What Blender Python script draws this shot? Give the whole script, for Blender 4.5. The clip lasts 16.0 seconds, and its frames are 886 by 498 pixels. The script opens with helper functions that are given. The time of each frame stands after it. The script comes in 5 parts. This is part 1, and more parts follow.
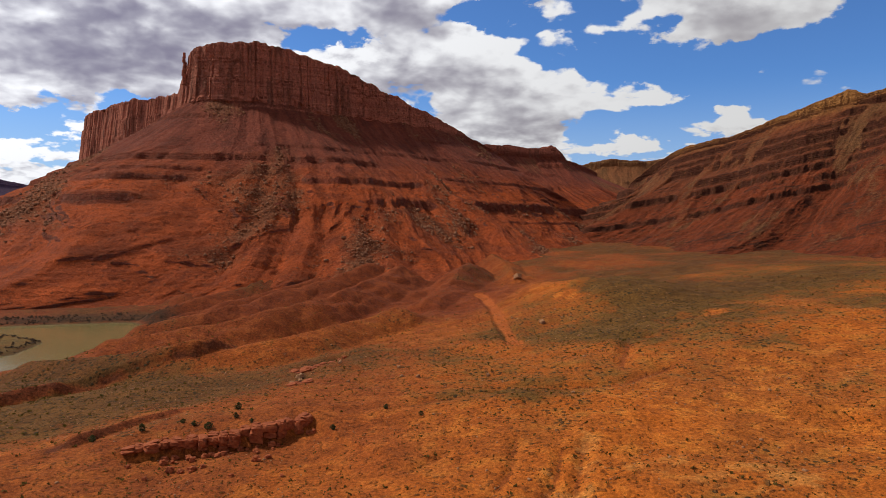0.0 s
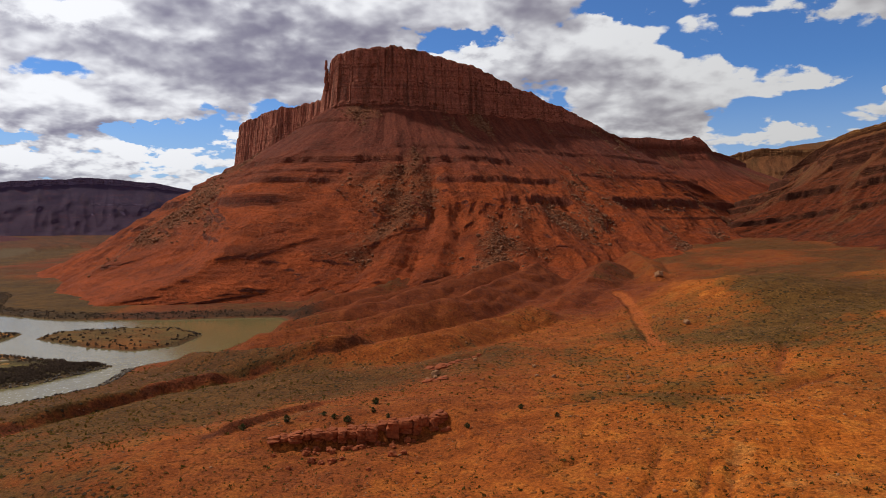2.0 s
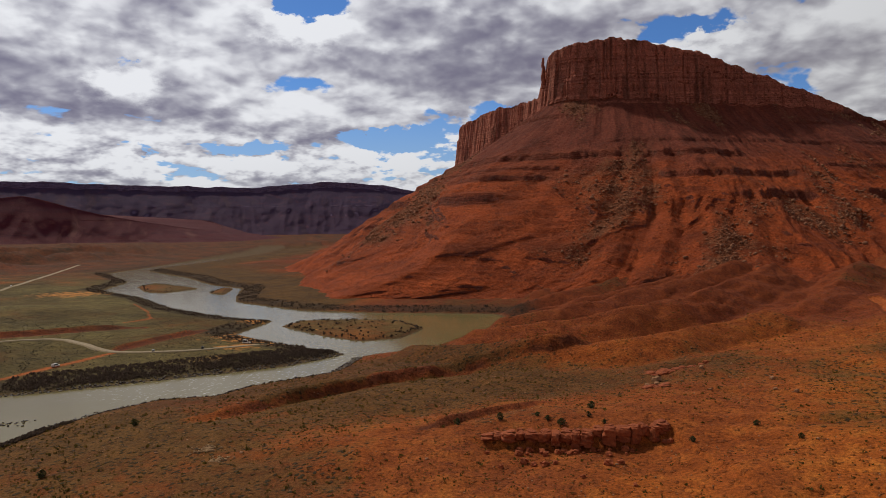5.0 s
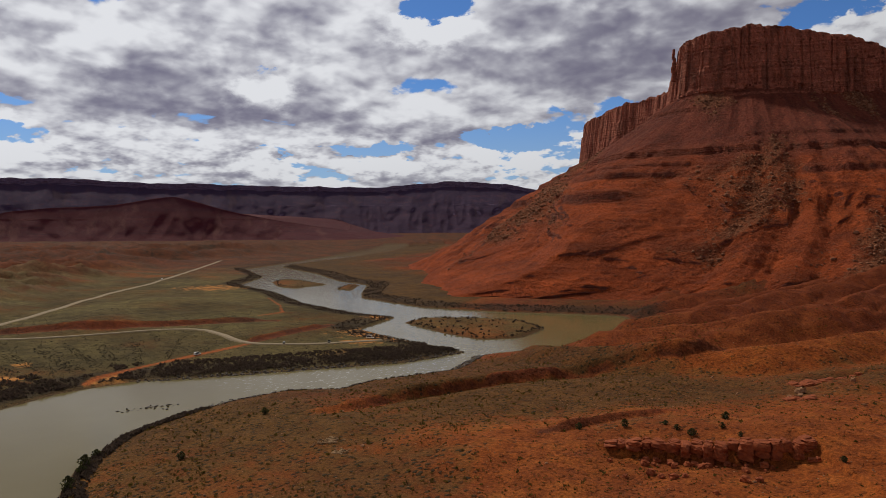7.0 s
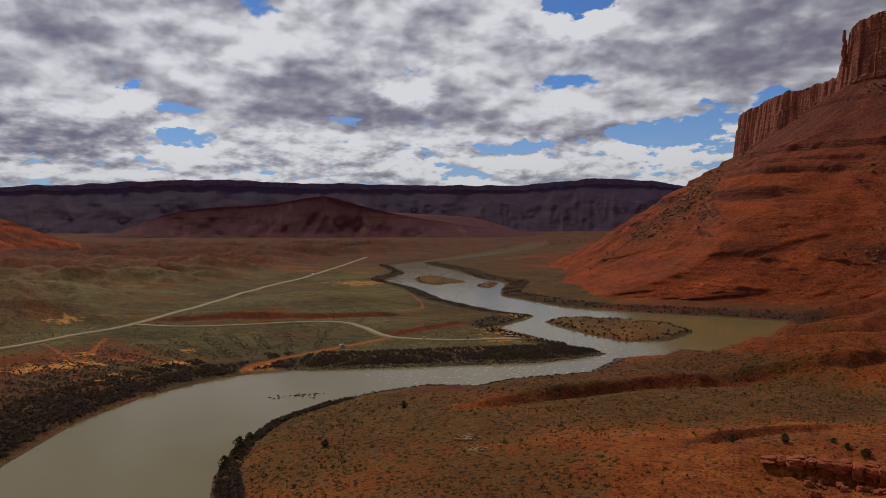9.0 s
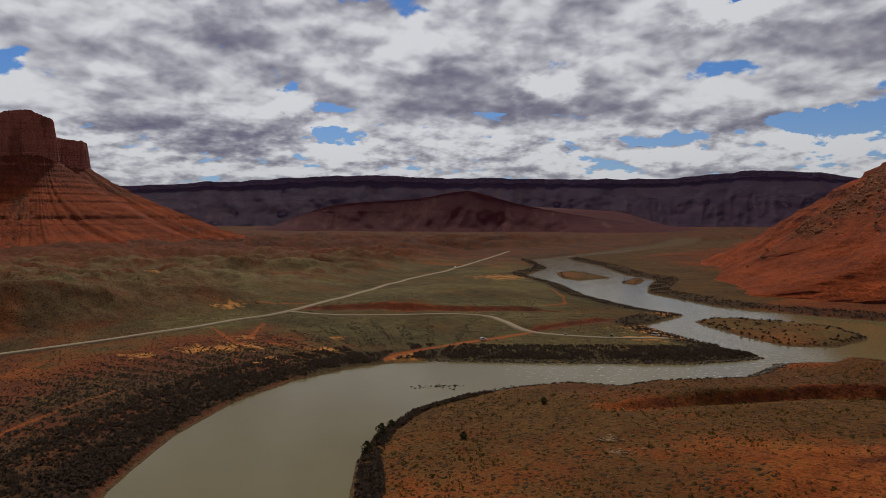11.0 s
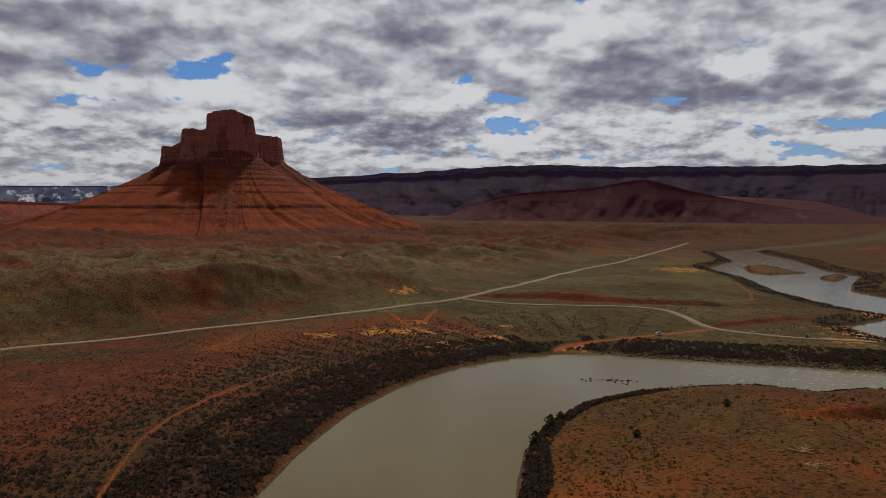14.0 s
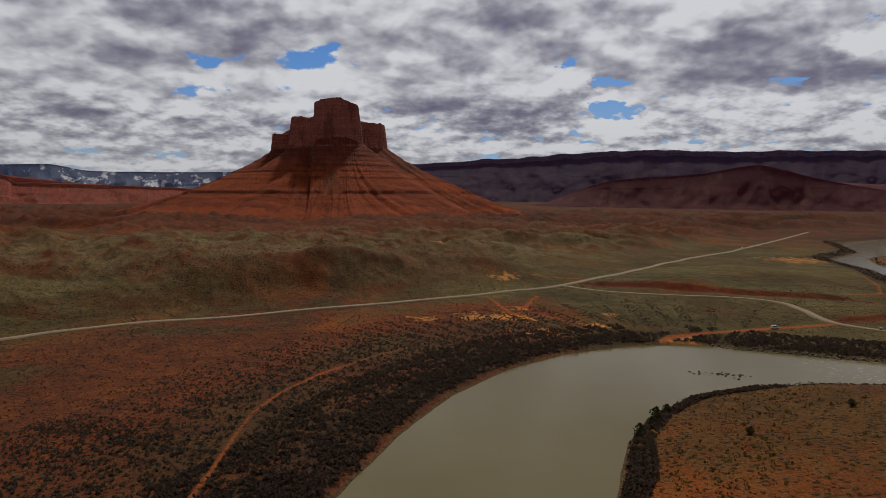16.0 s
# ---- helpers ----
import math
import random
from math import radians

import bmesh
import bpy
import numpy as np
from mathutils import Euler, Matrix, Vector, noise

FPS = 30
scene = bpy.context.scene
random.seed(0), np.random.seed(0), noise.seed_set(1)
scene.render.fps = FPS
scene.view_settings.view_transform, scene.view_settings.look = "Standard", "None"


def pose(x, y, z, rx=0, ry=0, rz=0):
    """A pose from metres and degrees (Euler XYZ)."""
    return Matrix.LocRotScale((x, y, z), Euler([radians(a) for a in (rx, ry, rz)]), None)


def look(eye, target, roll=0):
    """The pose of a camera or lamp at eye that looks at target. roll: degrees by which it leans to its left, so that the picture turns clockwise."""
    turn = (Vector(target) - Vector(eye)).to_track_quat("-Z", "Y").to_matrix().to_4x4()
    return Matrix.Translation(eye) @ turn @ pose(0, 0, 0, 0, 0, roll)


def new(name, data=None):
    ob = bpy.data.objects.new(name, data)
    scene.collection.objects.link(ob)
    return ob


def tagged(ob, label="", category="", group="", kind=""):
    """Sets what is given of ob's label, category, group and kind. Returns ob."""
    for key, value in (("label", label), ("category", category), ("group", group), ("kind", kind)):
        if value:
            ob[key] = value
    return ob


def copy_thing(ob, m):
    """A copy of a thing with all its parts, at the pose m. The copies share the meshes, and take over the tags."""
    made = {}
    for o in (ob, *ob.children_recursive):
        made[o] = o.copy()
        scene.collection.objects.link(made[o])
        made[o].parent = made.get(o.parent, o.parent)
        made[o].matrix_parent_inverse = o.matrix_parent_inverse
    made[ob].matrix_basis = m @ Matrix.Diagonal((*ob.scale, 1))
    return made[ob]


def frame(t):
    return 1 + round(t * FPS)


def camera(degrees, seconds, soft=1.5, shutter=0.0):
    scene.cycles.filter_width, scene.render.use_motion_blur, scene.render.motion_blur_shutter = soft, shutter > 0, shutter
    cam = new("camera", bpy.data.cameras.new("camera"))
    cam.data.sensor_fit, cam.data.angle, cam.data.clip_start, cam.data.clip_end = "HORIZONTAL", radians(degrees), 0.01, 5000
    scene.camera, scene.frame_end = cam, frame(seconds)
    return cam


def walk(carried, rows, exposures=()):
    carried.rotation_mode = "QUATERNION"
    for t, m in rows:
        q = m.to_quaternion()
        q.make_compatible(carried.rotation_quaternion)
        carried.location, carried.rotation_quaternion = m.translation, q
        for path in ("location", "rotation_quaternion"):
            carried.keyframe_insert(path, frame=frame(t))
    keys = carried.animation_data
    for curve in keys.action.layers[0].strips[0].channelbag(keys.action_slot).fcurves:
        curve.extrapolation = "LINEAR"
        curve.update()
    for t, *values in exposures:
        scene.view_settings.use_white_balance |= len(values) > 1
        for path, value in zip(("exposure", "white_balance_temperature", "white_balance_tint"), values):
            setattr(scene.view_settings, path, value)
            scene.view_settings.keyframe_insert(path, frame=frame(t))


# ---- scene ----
cam = camera(64.43, 16.0, soft=0.6)
# t, x, y, z, yaw, pitch, roll
PATH = [
    (0.0, 0.00, 0.00, 90.00, 0.00, -1.80, -0.60),
    (0.5, 0.14, 1.17, 89.89, 2.27, -1.81, -0.53),
    (1.0, 0.20, 2.34, 89.77, 4.69, -1.87, -0.26),
    (1.5, 0.20, 3.52, 89.64, 7.78, -1.97, 0.05),
    (2.0, 0.12, 4.71, 89.52, 10.95, -2.02, 0.19),
    (2.5, -0.02, 5.88, 89.39, 14.15, -2.05, 0.37),
    (3.0, -0.22, 7.05, 89.26, 17.34, -2.06, 0.43),
    (3.5, -0.47, 8.21, 89.12, 20.39, -2.06, 0.45),
    (4.0, -0.78, 9.36, 88.98, 23.34, -2.05, 0.52),
    (6.5, -2.96, 14.73, 88.24, 35.68, -2.02, 0.50),
    (7.0, -3.50, 15.70, 88.08, 38.39, -2.02, 0.48),
    (7.5, -4.06, 16.64, 87.92, 41.09, -2.04, 0.44),
    (8.0, -4.65, 17.52, 87.76, 43.89, -2.05, 0.41),
    (8.5, -5.24, 18.36, 87.59, 46.94, -2.05, 0.35),
    (9.0, -5.86, 19.14, 87.43, 49.79, -2.08, 0.43),
    (9.5, -6.48, 19.87, 87.26, 52.89, -2.06, 0.43),
    (12.0, -9.56, 22.50, 86.38, 66.08, -2.75, 0.17),
    (12.5, -10.15, 22.80, 86.20, 68.20, -2.77, 0.18),
    (13.0, -10.72, 23.02, 86.02, 70.44, -2.82, 0.15),
    (13.5, -11.27, 23.15, 85.84, 73.10, -3.08, 0.20),
    (14.0, -11.78, 23.18, 85.65, 75.27, -3.22, 0.15),
    (14.5, -12.27, 23.12, 85.47, 76.13, -4.03, 0.05),
    (15.0, -12.72, 22.96, 85.28, 76.88, -4.29, -0.05),
    (15.5, -13.14, 22.69, 85.09, 79.64, -4.31, -0.13),
    (16.0, -13.51, 22.32, 84.90, 83.40, -4.33, -0.08),
]
EXPOSURES = [(0.0, -0.05), (1.5, -0.2), (4.0, -0.45), (7.0, -0.66), (9.5, -0.85), (12.5, -0.92), (16.0, -0.95)]
walk(cam, [(t, pose(x, y, z, 90 + p, r, w)) for t, x, y, z, w, p, r in PATH], EXPOSURES)

# ---- light ----
SUN_AZ, SUN_EL = radians(73), radians(47)      # azimuth is counter-clockwise from +y
sun_dir = Vector((-math.sin(SUN_AZ) * math.cos(SUN_EL), math.cos(SUN_AZ) * math.cos(SUN_EL), math.sin(SUN_EL)))
sun = new("sun", bpy.data.lights.new("sun", "SUN"))
sun.data.energy, sun.data.angle, sun.data.color = 3.6, radians(4.0), (1.0, 0.91, 0.74)
sun.matrix_world = look((0, 0, 900), Vector((0, 0, 900)) - sun_dir)


class Nodes:
    """A short hand for node trees."""

    def __init__(self, tree):
        self.tree, self.nodes, self.links = tree, tree.nodes, tree.links

    def add(self, kind, inputs=None, **props):
        n = self.nodes.new(kind)
        for k, v in props.items():
            setattr(n, k, v)
        for k, v in (inputs or {}).items():
            self.put(n.inputs[k], v)
        return n

    def put(self, socket, v):
        if isinstance(v, bpy.types.NodeSocket):
            self.links.new(v, socket)
        elif isinstance(v, (tuple, list)) and len(v) == 3 and socket.type == "RGBA":
            socket.default_value = (*v, 1)
        else:
            socket.default_value = v

    def math(self, op, a, b=0.0, c=None, clamp=False):
        n = self.add("ShaderNodeMath", operation=op, use_clamp=clamp)
        self.put(n.inputs[0], a)
        self.put(n.inputs[1], b)
        if c is not None:
            self.put(n.inputs[2], c)
        return n.outputs[0]

    def vec(self, op, a, b=(0, 0, 0)):
        n = self.add("ShaderNodeVectorMath", operation=op)
        self.put(n.inputs[0], a)
        if op == "SCALE":
            self.put(n.inputs["Scale"], b)
        else:
            self.put(n.inputs[1], b)
        return n.outputs["Value" if op in ("LENGTH", "DOT_PRODUCT", "DISTANCE") else "Vector"]

    def noise(self, at, scale, detail=5.0, rough=0.55, distort=0.0, dims="3D"):
        n = self.add("ShaderNodeTexNoise", {"Vector": at, "Scale": scale, "Detail": detail, "Roughness": rough, "Distortion": distort}, noise_dimensions=dims)
        return n.outputs["Fac"]

    def ramp(self, v, lo, hi, a=0.0, b=1.0, smooth=True):
        n = self.add("ShaderNodeMapRange", interpolation_type="SMOOTHSTEP" if smooth else "LINEAR", clamp=True)
        for k, w in zip(("Value", "From Min", "From Max", "To Min", "To Max"), (v, lo, hi, a, b)):
            self.put(n.inputs[k], w)
        return n.outputs["Result"]

    def mix(self, fac, a, b, blend="MIX"):
        n = self.add("ShaderNodeMix", data_type="RGBA", blend_type=blend)
        self.put(n.inputs["Factor"], fac)
        self.put(n.inputs[6], a)
        self.put(n.inputs[7], b)
        return n.outputs[2]


world = bpy.data.worlds.new("sky")
scene.world = world
world.use_nodes = True
world.node_tree.nodes.clear()
W = Nodes(world.node_tree)
ray_dir = W.add("ShaderNodeTexCoord").outputs["Generated"]
sep = W.add("ShaderNodeSeparateXYZ", {0: ray_dir})
dx, dy, dz = sep.outputs
az = W.math("MULTIPLY", W.math("ARCTAN2", W.math("MULTIPLY", dx, -1.0), dy), 57.2958)
el = W.math("MULTIPLY", W.math("ARCSINE", dz), 57.2958)
sky = W.add("ShaderNodeTexSky", sky_type="NISHITA", sun_disc=False, sun_elevation=SUN_EL, sun_rotation=-SUN_AZ,
            altitude=1300.0, air_density=1.0, dust_density=0.6, ozone_density=2.5).outputs[0]
blue = W.mix(1.0, W.vec("SCALE", sky, 0.10), (0.55, 0.85, 1.25), "MULTIPLY")
blue = W.mix(W.ramp(el, 12.0, 2.0, 0.0, 0.45), blue, (0.50, 0.60, 0.74))

# cumulus on a level deck that runs out to the horizon
level = W.vec("NORMALIZE", W.add("ShaderNodeCombineXYZ", {0: dx, 1: dy, 2: 0.0}).outputs[0])
angles = W.add("ShaderNodeCombineXYZ", {0: az, 1: el, 2: 0.0}).outputs[0]
height_up = W.math("MAXIMUM", dz, 0.0)


def deck_at(rise, near=0.13):
    """Place on the cloud deck of a ray that climbs by rise."""
    return W.vec("SCALE", level, W.math("DIVIDE", 1.0, W.math("ADD", rise, near)))


# gaps of blue and heavy cloud masses: azimuth, elevation, half width, half height, how much
GAPS = [(-19, 11.5, 15, 6.5, 1.15), (-34, 12, 9, 6, 1.0), (-4, 17.2, 3, 1.6, 1.0), (-14, 14.5, 4, 2.4, 0.5), (30, 6.8, 4, 2.6, 0.85), (38.8, 17, 3.2, 1.6, 1.1),
        (9.5, 14.9, 5, 0.9, 0.9), (25.2, 9.2, 2.6, 1.4, 1.1), (32.3, 6.6, 3.6, 0.9, 1.0), (52.6, 11.6, 2.0, 1.5, 1.1), (43, 6.0, 3.4, 0.7, 0.9), (73.3, 10.2, 1.6, 1.2, 0.9),
        (70, 6.6, 2.4, 0.9, 0.8), (52.3, 6.0, 2.6, 0.6, 0.9), (94, 10.8, 2.0, 1.1, 0.5), (102, 9.0, 2.2, 1.3, 0.6), (71, 8.7, 1.4, 0.6, 0.9), (42, 16.9, 2, 1, 0.4)]
MASSES = [(-23, 15.4, 10, 2.2, 1.7), (1, 13.2, 8, 2.6, 0.9), (-7.6, 10.0, 7, 2.4, 1.5), (-16.5, 10.3, 2.8, 1.2, 1.4), (-14, 6.5, 2.6, 1.0, 1.3), (-22.5, 8.2, 3, 1.0, 1.2), (22, 14, 9, 4.5, 1.1),
          (58, 11.4, 8, 2.4, 0.9), (38, 14.2, 7, 2.2, 0.8), (36.5, 8.7, 6, 1.4, 0.6), (79, 8.2, 7, 1.9, 1.1), (62.5, 10.3, 4, 2.2, 0.5), (44, 9.7, 5, 1.2, 0.6), (29, 13, 7, 3.5, 0.6),
          (74, 15.3, 7, 1.9, 0.7), (55, 14.2, 7, 1.8, 0.6), (101, 14.4, 6, 2.0, 1.0), (100, 6.6, 6, 1.2, 0.7), (112, 9, 6, 4, 0.5), (66, 10.3, 4, 1.6, 0.4)]


def blobs(rows, at):
    total = 0.0
    for a, e, ra, re, k in rows:
        off = W.vec("MULTIPLY", W.vec("SUBTRACT", at, (a, e, 0)), (1 / ra, 1 / re, 0))
        total = W.math("ADD", total, W.ramp(W.vec("LENGTH", off), 1.5, 0.2, 0.0, k))
    return total


def mass_of(rise, at, detail):
    """Bulk of the clouds on the deck."""
    place = deck_at(rise)
    wide = W.math("SUBTRACT", W.noise(place, 1.7, 3.0, 0.5, 0.2), 0.5)
    mid = W.math("SUBTRACT", W.noise(W.vec("ADD", deck_at(rise, 0.26), (7.3, 2.1, 0.0)), 7.0, detail, 0.52, 0.3), 0.5)
    bulk = W.math("ADD", W.math("MULTIPLY", wide, 1.9), W.math("MULTIPLY", mid, 1.25))
    return W.math("ADD", bulk, W.math("SUBTRACT", W.math("MULTIPLY", blobs(MASSES, at), 0.34), W.math("MULTIPLY", blobs(GAPS, at), 0.52)))


def heaps(at, grain):
    """Round heaps on the clouds, as tall as wide."""
    rough = W.math("SUBTRACT", W.noise(W.vec("MULTIPLY", at, (0.16, 0.30, 0.0)), 1.0, 8.0, grain, 0.3), 0.5)
    cells = W.add("ShaderNodeTexVoronoi", {"Vector": W.vec("ADD", W.vec("MULTIPLY", at, (0.42, 0.75, 0.0)), W.vec("SCALE", sway, 0.9)), "Scale": 1.0, "Randomness": 1.0, "Smoothness": 0.5}, feature="SMOOTH_F1").outputs["Distance"]
    small = W.add("ShaderNodeTexVoronoi", {"Vector": W.vec("ADD", W.vec("MULTIPLY", at, (1.1, 1.9, 0.0)), W.vec("SCALE", sway, 1.5)), "Scale": 1.0, "Randomness": 1.0, "Smoothness": 0.4}, feature="SMOOTH_F1").outputs["Distance"]
    round_off = W.math("ADD", W.math("MULTIPLY", W.math("SUBTRACT", 0.45, cells), 0.42), W.math("MULTIPLY", W.math("SUBTRACT", 0.45, small), 0.20))
    return W.math("ADD", W.math("MULTIPLY", rough, 1.2), round_off)


sway = W.add("ShaderNodeTexNoise", {"Vector": W.vec("MULTIPLY", angles, (0.35, 0.6, 0.0)), "Scale": 1.0, "Detail": 6.0, "Roughness": 0.62}).outputs["Color"]
drift = W.vec("SUBTRACT", sway, (0.5, 0.5, 0.5))
swayed = W.vec("ADD", angles, W.vec("MULTIPLY", drift, (7.0, 3.5, 0.0)))
lift = W.math("ADD", W.math("MULTIPLY", height_up, 0.10), 0.012)
low_sky = W.ramp(el, 10.5, 4.5)
distant = W.vec("MULTIPLY", angles, (2.3, 3.2, 0.0))


def lumps(up, grain):
    near_by, far_off = heaps(W.vec("ADD", angles, (0.5 * up, 0.75 * up, 0.0)), grain), heaps(W.vec("ADD", distant, (0.9 * up, 1.5 * up, 0.0)), grain)
    return W.math("ADD", W.math("MULTIPLY", near_by, W.math("SUBTRACT", 1.0, low_sky)), W.math("MULTIPLY", far_off, low_sky))


crisp, here, above = lumps(0.0, 0.60), lumps(0.0, 0.46), lumps(1.0, 0.46)
bulk = mass_of(height_up, swayed, 3.0)
toward = W.ramp(W.vec("DOT_PRODUCT", ray_dir, sun_dir), -0.1, 0.9, 0.0, 1.0)
density = W.math("ADD", W.math("ADD", bulk, W.math("MULTIPLY", crisp, 0.62)), W.math("ADD", 0.25, W.math("MULTIPLY", toward, 0.12)))
cover = W.ramp(density, -0.06, 0.10)
over = mass_of(W.math("ADD", height_up, lift), W.vec("ADD", swayed, (0.0, 1.3, 0.0)), 3.0)
belly = W.ramp(W.math("ADD", over, W.math("MULTIPLY", here, 0.35)), -0.35, 0.60, smooth=False)
thick = W.ramp(density, 0.0, 0.9, smooth=False)
tops = W.math("SUBTRACT", bulk, over)
shade = W.math("ADD", W.math("MULTIPLY", belly, 0.50), W.math("MULTIPLY", thick, 0.38))
shade = W.math("SUBTRACT", shade, W.math("MULTIPLY", tops, W.ramp(toward, 0.1, 0.5, 0.40, 0.68)))
shade = W.math("SUBTRACT", shade, W.math("MULTIPLY", W.math("SUBTRACT", here, above), W.math("ADD", W.ramp(toward, 0.1, 0.5, 0.60, 0.85), W.math("MULTIPLY", low_sky, 0.35))))
shade = W.math("SUBTRACT", shade, W.math("MULTIPLY", crisp, 0.34))
shade = W.math("SUBTRACT", 1.0, W.math("POWER", 2.718, W.math("MULTIPLY", W.math("POWER", W.math("MAXIMUM", shade, 0.0), 1.6), -2.1)))
# unseen clouds opposite the sun, brightened to fill shade on near cliffs
facing = W.ramp(W.vec("DOT_PRODUCT", ray_dir, sun_dir), -0.1, -0.6, 0.0, 1.0)
bright = W.mix(facing, W.mix(toward, (0.68, 0.68, 0.68), (1.18, 1.20, 1.26)), (0.82, 0.81, 0.80))
dark = W.mix(toward, (0.240, 0.218, 0.240), (0.188, 0.176, 0.295))
cloud = W.mix(shade, bright, dark)
cloud = W.mix(W.ramp(el, 0.5, 7.0, 0.35, 0.0), cloud, W.mix(toward, (0.55, 0.57, 0.61), (0.80, 0.82, 0.84)))
cloud = W.mix(W.ramp(el, 19.0, 40.0, 0.0, 0.78), cloud, (0.178, 0.172, 0.176))     # unseen overhead clouds kept dark to lower the ambient light
sky_colour = W.mix(cover, blue, cloud)
back = W.add("ShaderNodeBackground", {"Color": sky_colour, "Strength": 1.0})
W.links.new(back.outputs[0], W.add("ShaderNodeOutputWorld").inputs[0])

# ---- the lie of the land ----
def perlin(x, y, seed=0):
    """Gradient noise, about -0.7 to 0.7."""
    x, y = np.asarray(x, float), np.asarray(y, float)
    xi, yi = np.floor(x).astype(np.int64), np.floor(y).astype(np.int64)
    xf, yf = x - xi, y - yi
    u, v = xf ** 3 * (xf * (xf * 6 - 15) + 10), yf ** 3 * (yf * (yf * 6 - 15) + 10)

    def corner(i, j):
        h = ((xi + i) * 374761393 + (yi + j) * 668265263 + seed * 982451653) & 0xFFFFFFFF
        h = ((h ^ (h >> 13)) * 1274126177) & 0xFFFFFFFF
        a = ((h ^ (h >> 16)) & 1023) * (2 * np.pi / 1024)
        return np.cos(a) * (xf - i) + np.sin(a) * (yf - j)

    top = corner(0, 0) * (1 - u) + corner(1, 0) * u
    low = corner(0, 1) * (1 - u) + corner(1, 1) * u
    return top * (1 - v) + low * v


def fbm(x, y, octaves=4, seed=0, gain=0.5):
    total, amp = 0.0, 1.0
    for k in range(octaves):
        total = total + amp * perlin(x, y, seed + k)
        x, y, amp = x * 2.03 + 11.3, y * 2.03 - 7.7, amp * gain
    return total


def ridged(x, y, octaves=3, seed=0, gain=0.5):
    total, amp = 0.0, 1.0
    for k in range(octaves):
        total = total + amp * (1 - 2.2 * np.abs(perlin(x, y, seed + k)))
        x, y, amp = x * 2.1 + 5.1, y * 2.1 + 3.3, amp * gain
    return total


def step(v, lo, hi):
    k = np.clip((v - lo) / (hi - lo), 0, 1)
    return k * k * (3 - 2 * k)


def inside(x, y, ring):
    odd = np.zeros(np.shape(x), bool)
    for (ax, ay), (bx, by) in zip(ring, ring[1:] + ring[:1]):
        if ay != by:
            odd ^= ((ay > y) != (by > y)) & (x < (bx - ax) * (y - ay) / (by - ay) + ax)
    return odd


def to_line(x, y, line):
    """Distance to a polyline, and how far along it the nearest place is (0 to 1)."""
    best, at = np.full(np.shape(x), 1e9), np.zeros(np.shape(x))
    n = len(line) - 1
    for i, ((ax, ay), (bx, by)) in enumerate(zip(line, line[1:])):
        ex, ey = bx - ax, by - ay
        k = np.clip(((x - ax) * ex + (y - ay) * ey) / (ex * ex + ey * ey + 1e-9), 0, 1)
        d = np.hypot(x - ax - k * ex, y - ay - k * ey)
        near = d < best
        best, at = np.where(near, d, best), np.where(near, (i + k) / n, at)
    return best, at


def curve_through(points, per=6):
    """A smooth line (Catmull-Rom) through points."""
    p = np.array([points[0], *points, points[-1]], float)
    out = []
    for i in range(1, len(p) - 2):
        for t in np.arange(per) / per:
            a, b, c, d = p[i - 1], p[i], p[i + 1], p[i + 2]
            out.append(0.5 * (2 * b + (c - a) * t + (2 * a - 5 * b + 4 * c - d) * t * t + (3 * b - a - 3 * c + d) * t ** 3))
    out.append(p[-2])
    return [tuple(q) for q in out]


LEFT_BANK = [(60, -330), (-60, -140), (-150, -32), (-208, 15), (-255, 34), (-305, 60), (-346, 93), (-375, 130), (-393, 178), (-388, 218), (-368, 244),
             (-326, 312), (-302, 350), (-292, 401), (-332, 410), (-368, 416), (-424, 434), (-451, 508), (-485, 503), (-614, 535), (-739, 597),
             (-890, 649), (-992, 767), (-1203, 885), (-1270, 1010), (-1385, 1213), (-1517, 1440), (-1640, 1690), (-1900, 2050)]
RIGHT_BANK = [(140, -290), (0, -115), (-90, -25), (-150, 42), (-199, 93), (-241, 113), (-267, 131), (-290, 158), (-301, 190), (-304, 224),
              (-296, 252), (-277, 268), (-275, 292), (-255, 341), (-272, 395), (-248, 447), (-251, 526), (-257, 610), (-282, 637), (-333, 622),
              (-385, 601), (-480, 583), (-604, 615), (-650, 660), (-727, 749), (-816, 777), (-974, 870), (-1190, 965), (-1240, 1020),
              (-1325, 1235), (-1435, 1460), (-1550, 1710), (-1800, 2080)]
RIVER = LEFT_BANK + RIGHT_BANK[::-1]
NEAR_SIDE = RIGHT_BANK + [(-1900, 6000), (7000, 6000), (7000, -6000), (140, -6000)]
ISLANDS = [[(-421, 484), (-427, 520), (-386, 548), (-341, 556), (-300, 527), (-290, 475), (-312, 451), (-353, 457)],
           [(-890, 704), (-925, 765), (-784, 724), (-775, 655), (-818, 660)],
           [(-722, 682), (-760, 745), (-734, 742), (-680, 670)]]
MAIN_ROAD = [(-370, -240), (-424, -177), (-443, -155), (-470, -99), (-496, -31), (-527, 47), (-549, 92), (-578, 142), (-612, 200), (-690, 280), (-839, 410), (-997, 572), (-1135, 699), (-1472, 1009)]
SIDE_ROAD = [(-608, 194), (-570, 229), (-536, 292), (-517, 325), (-500, 334), (-476, 331), (-427, 322), (-389, 345), (-369, 375), (-357, 394)]


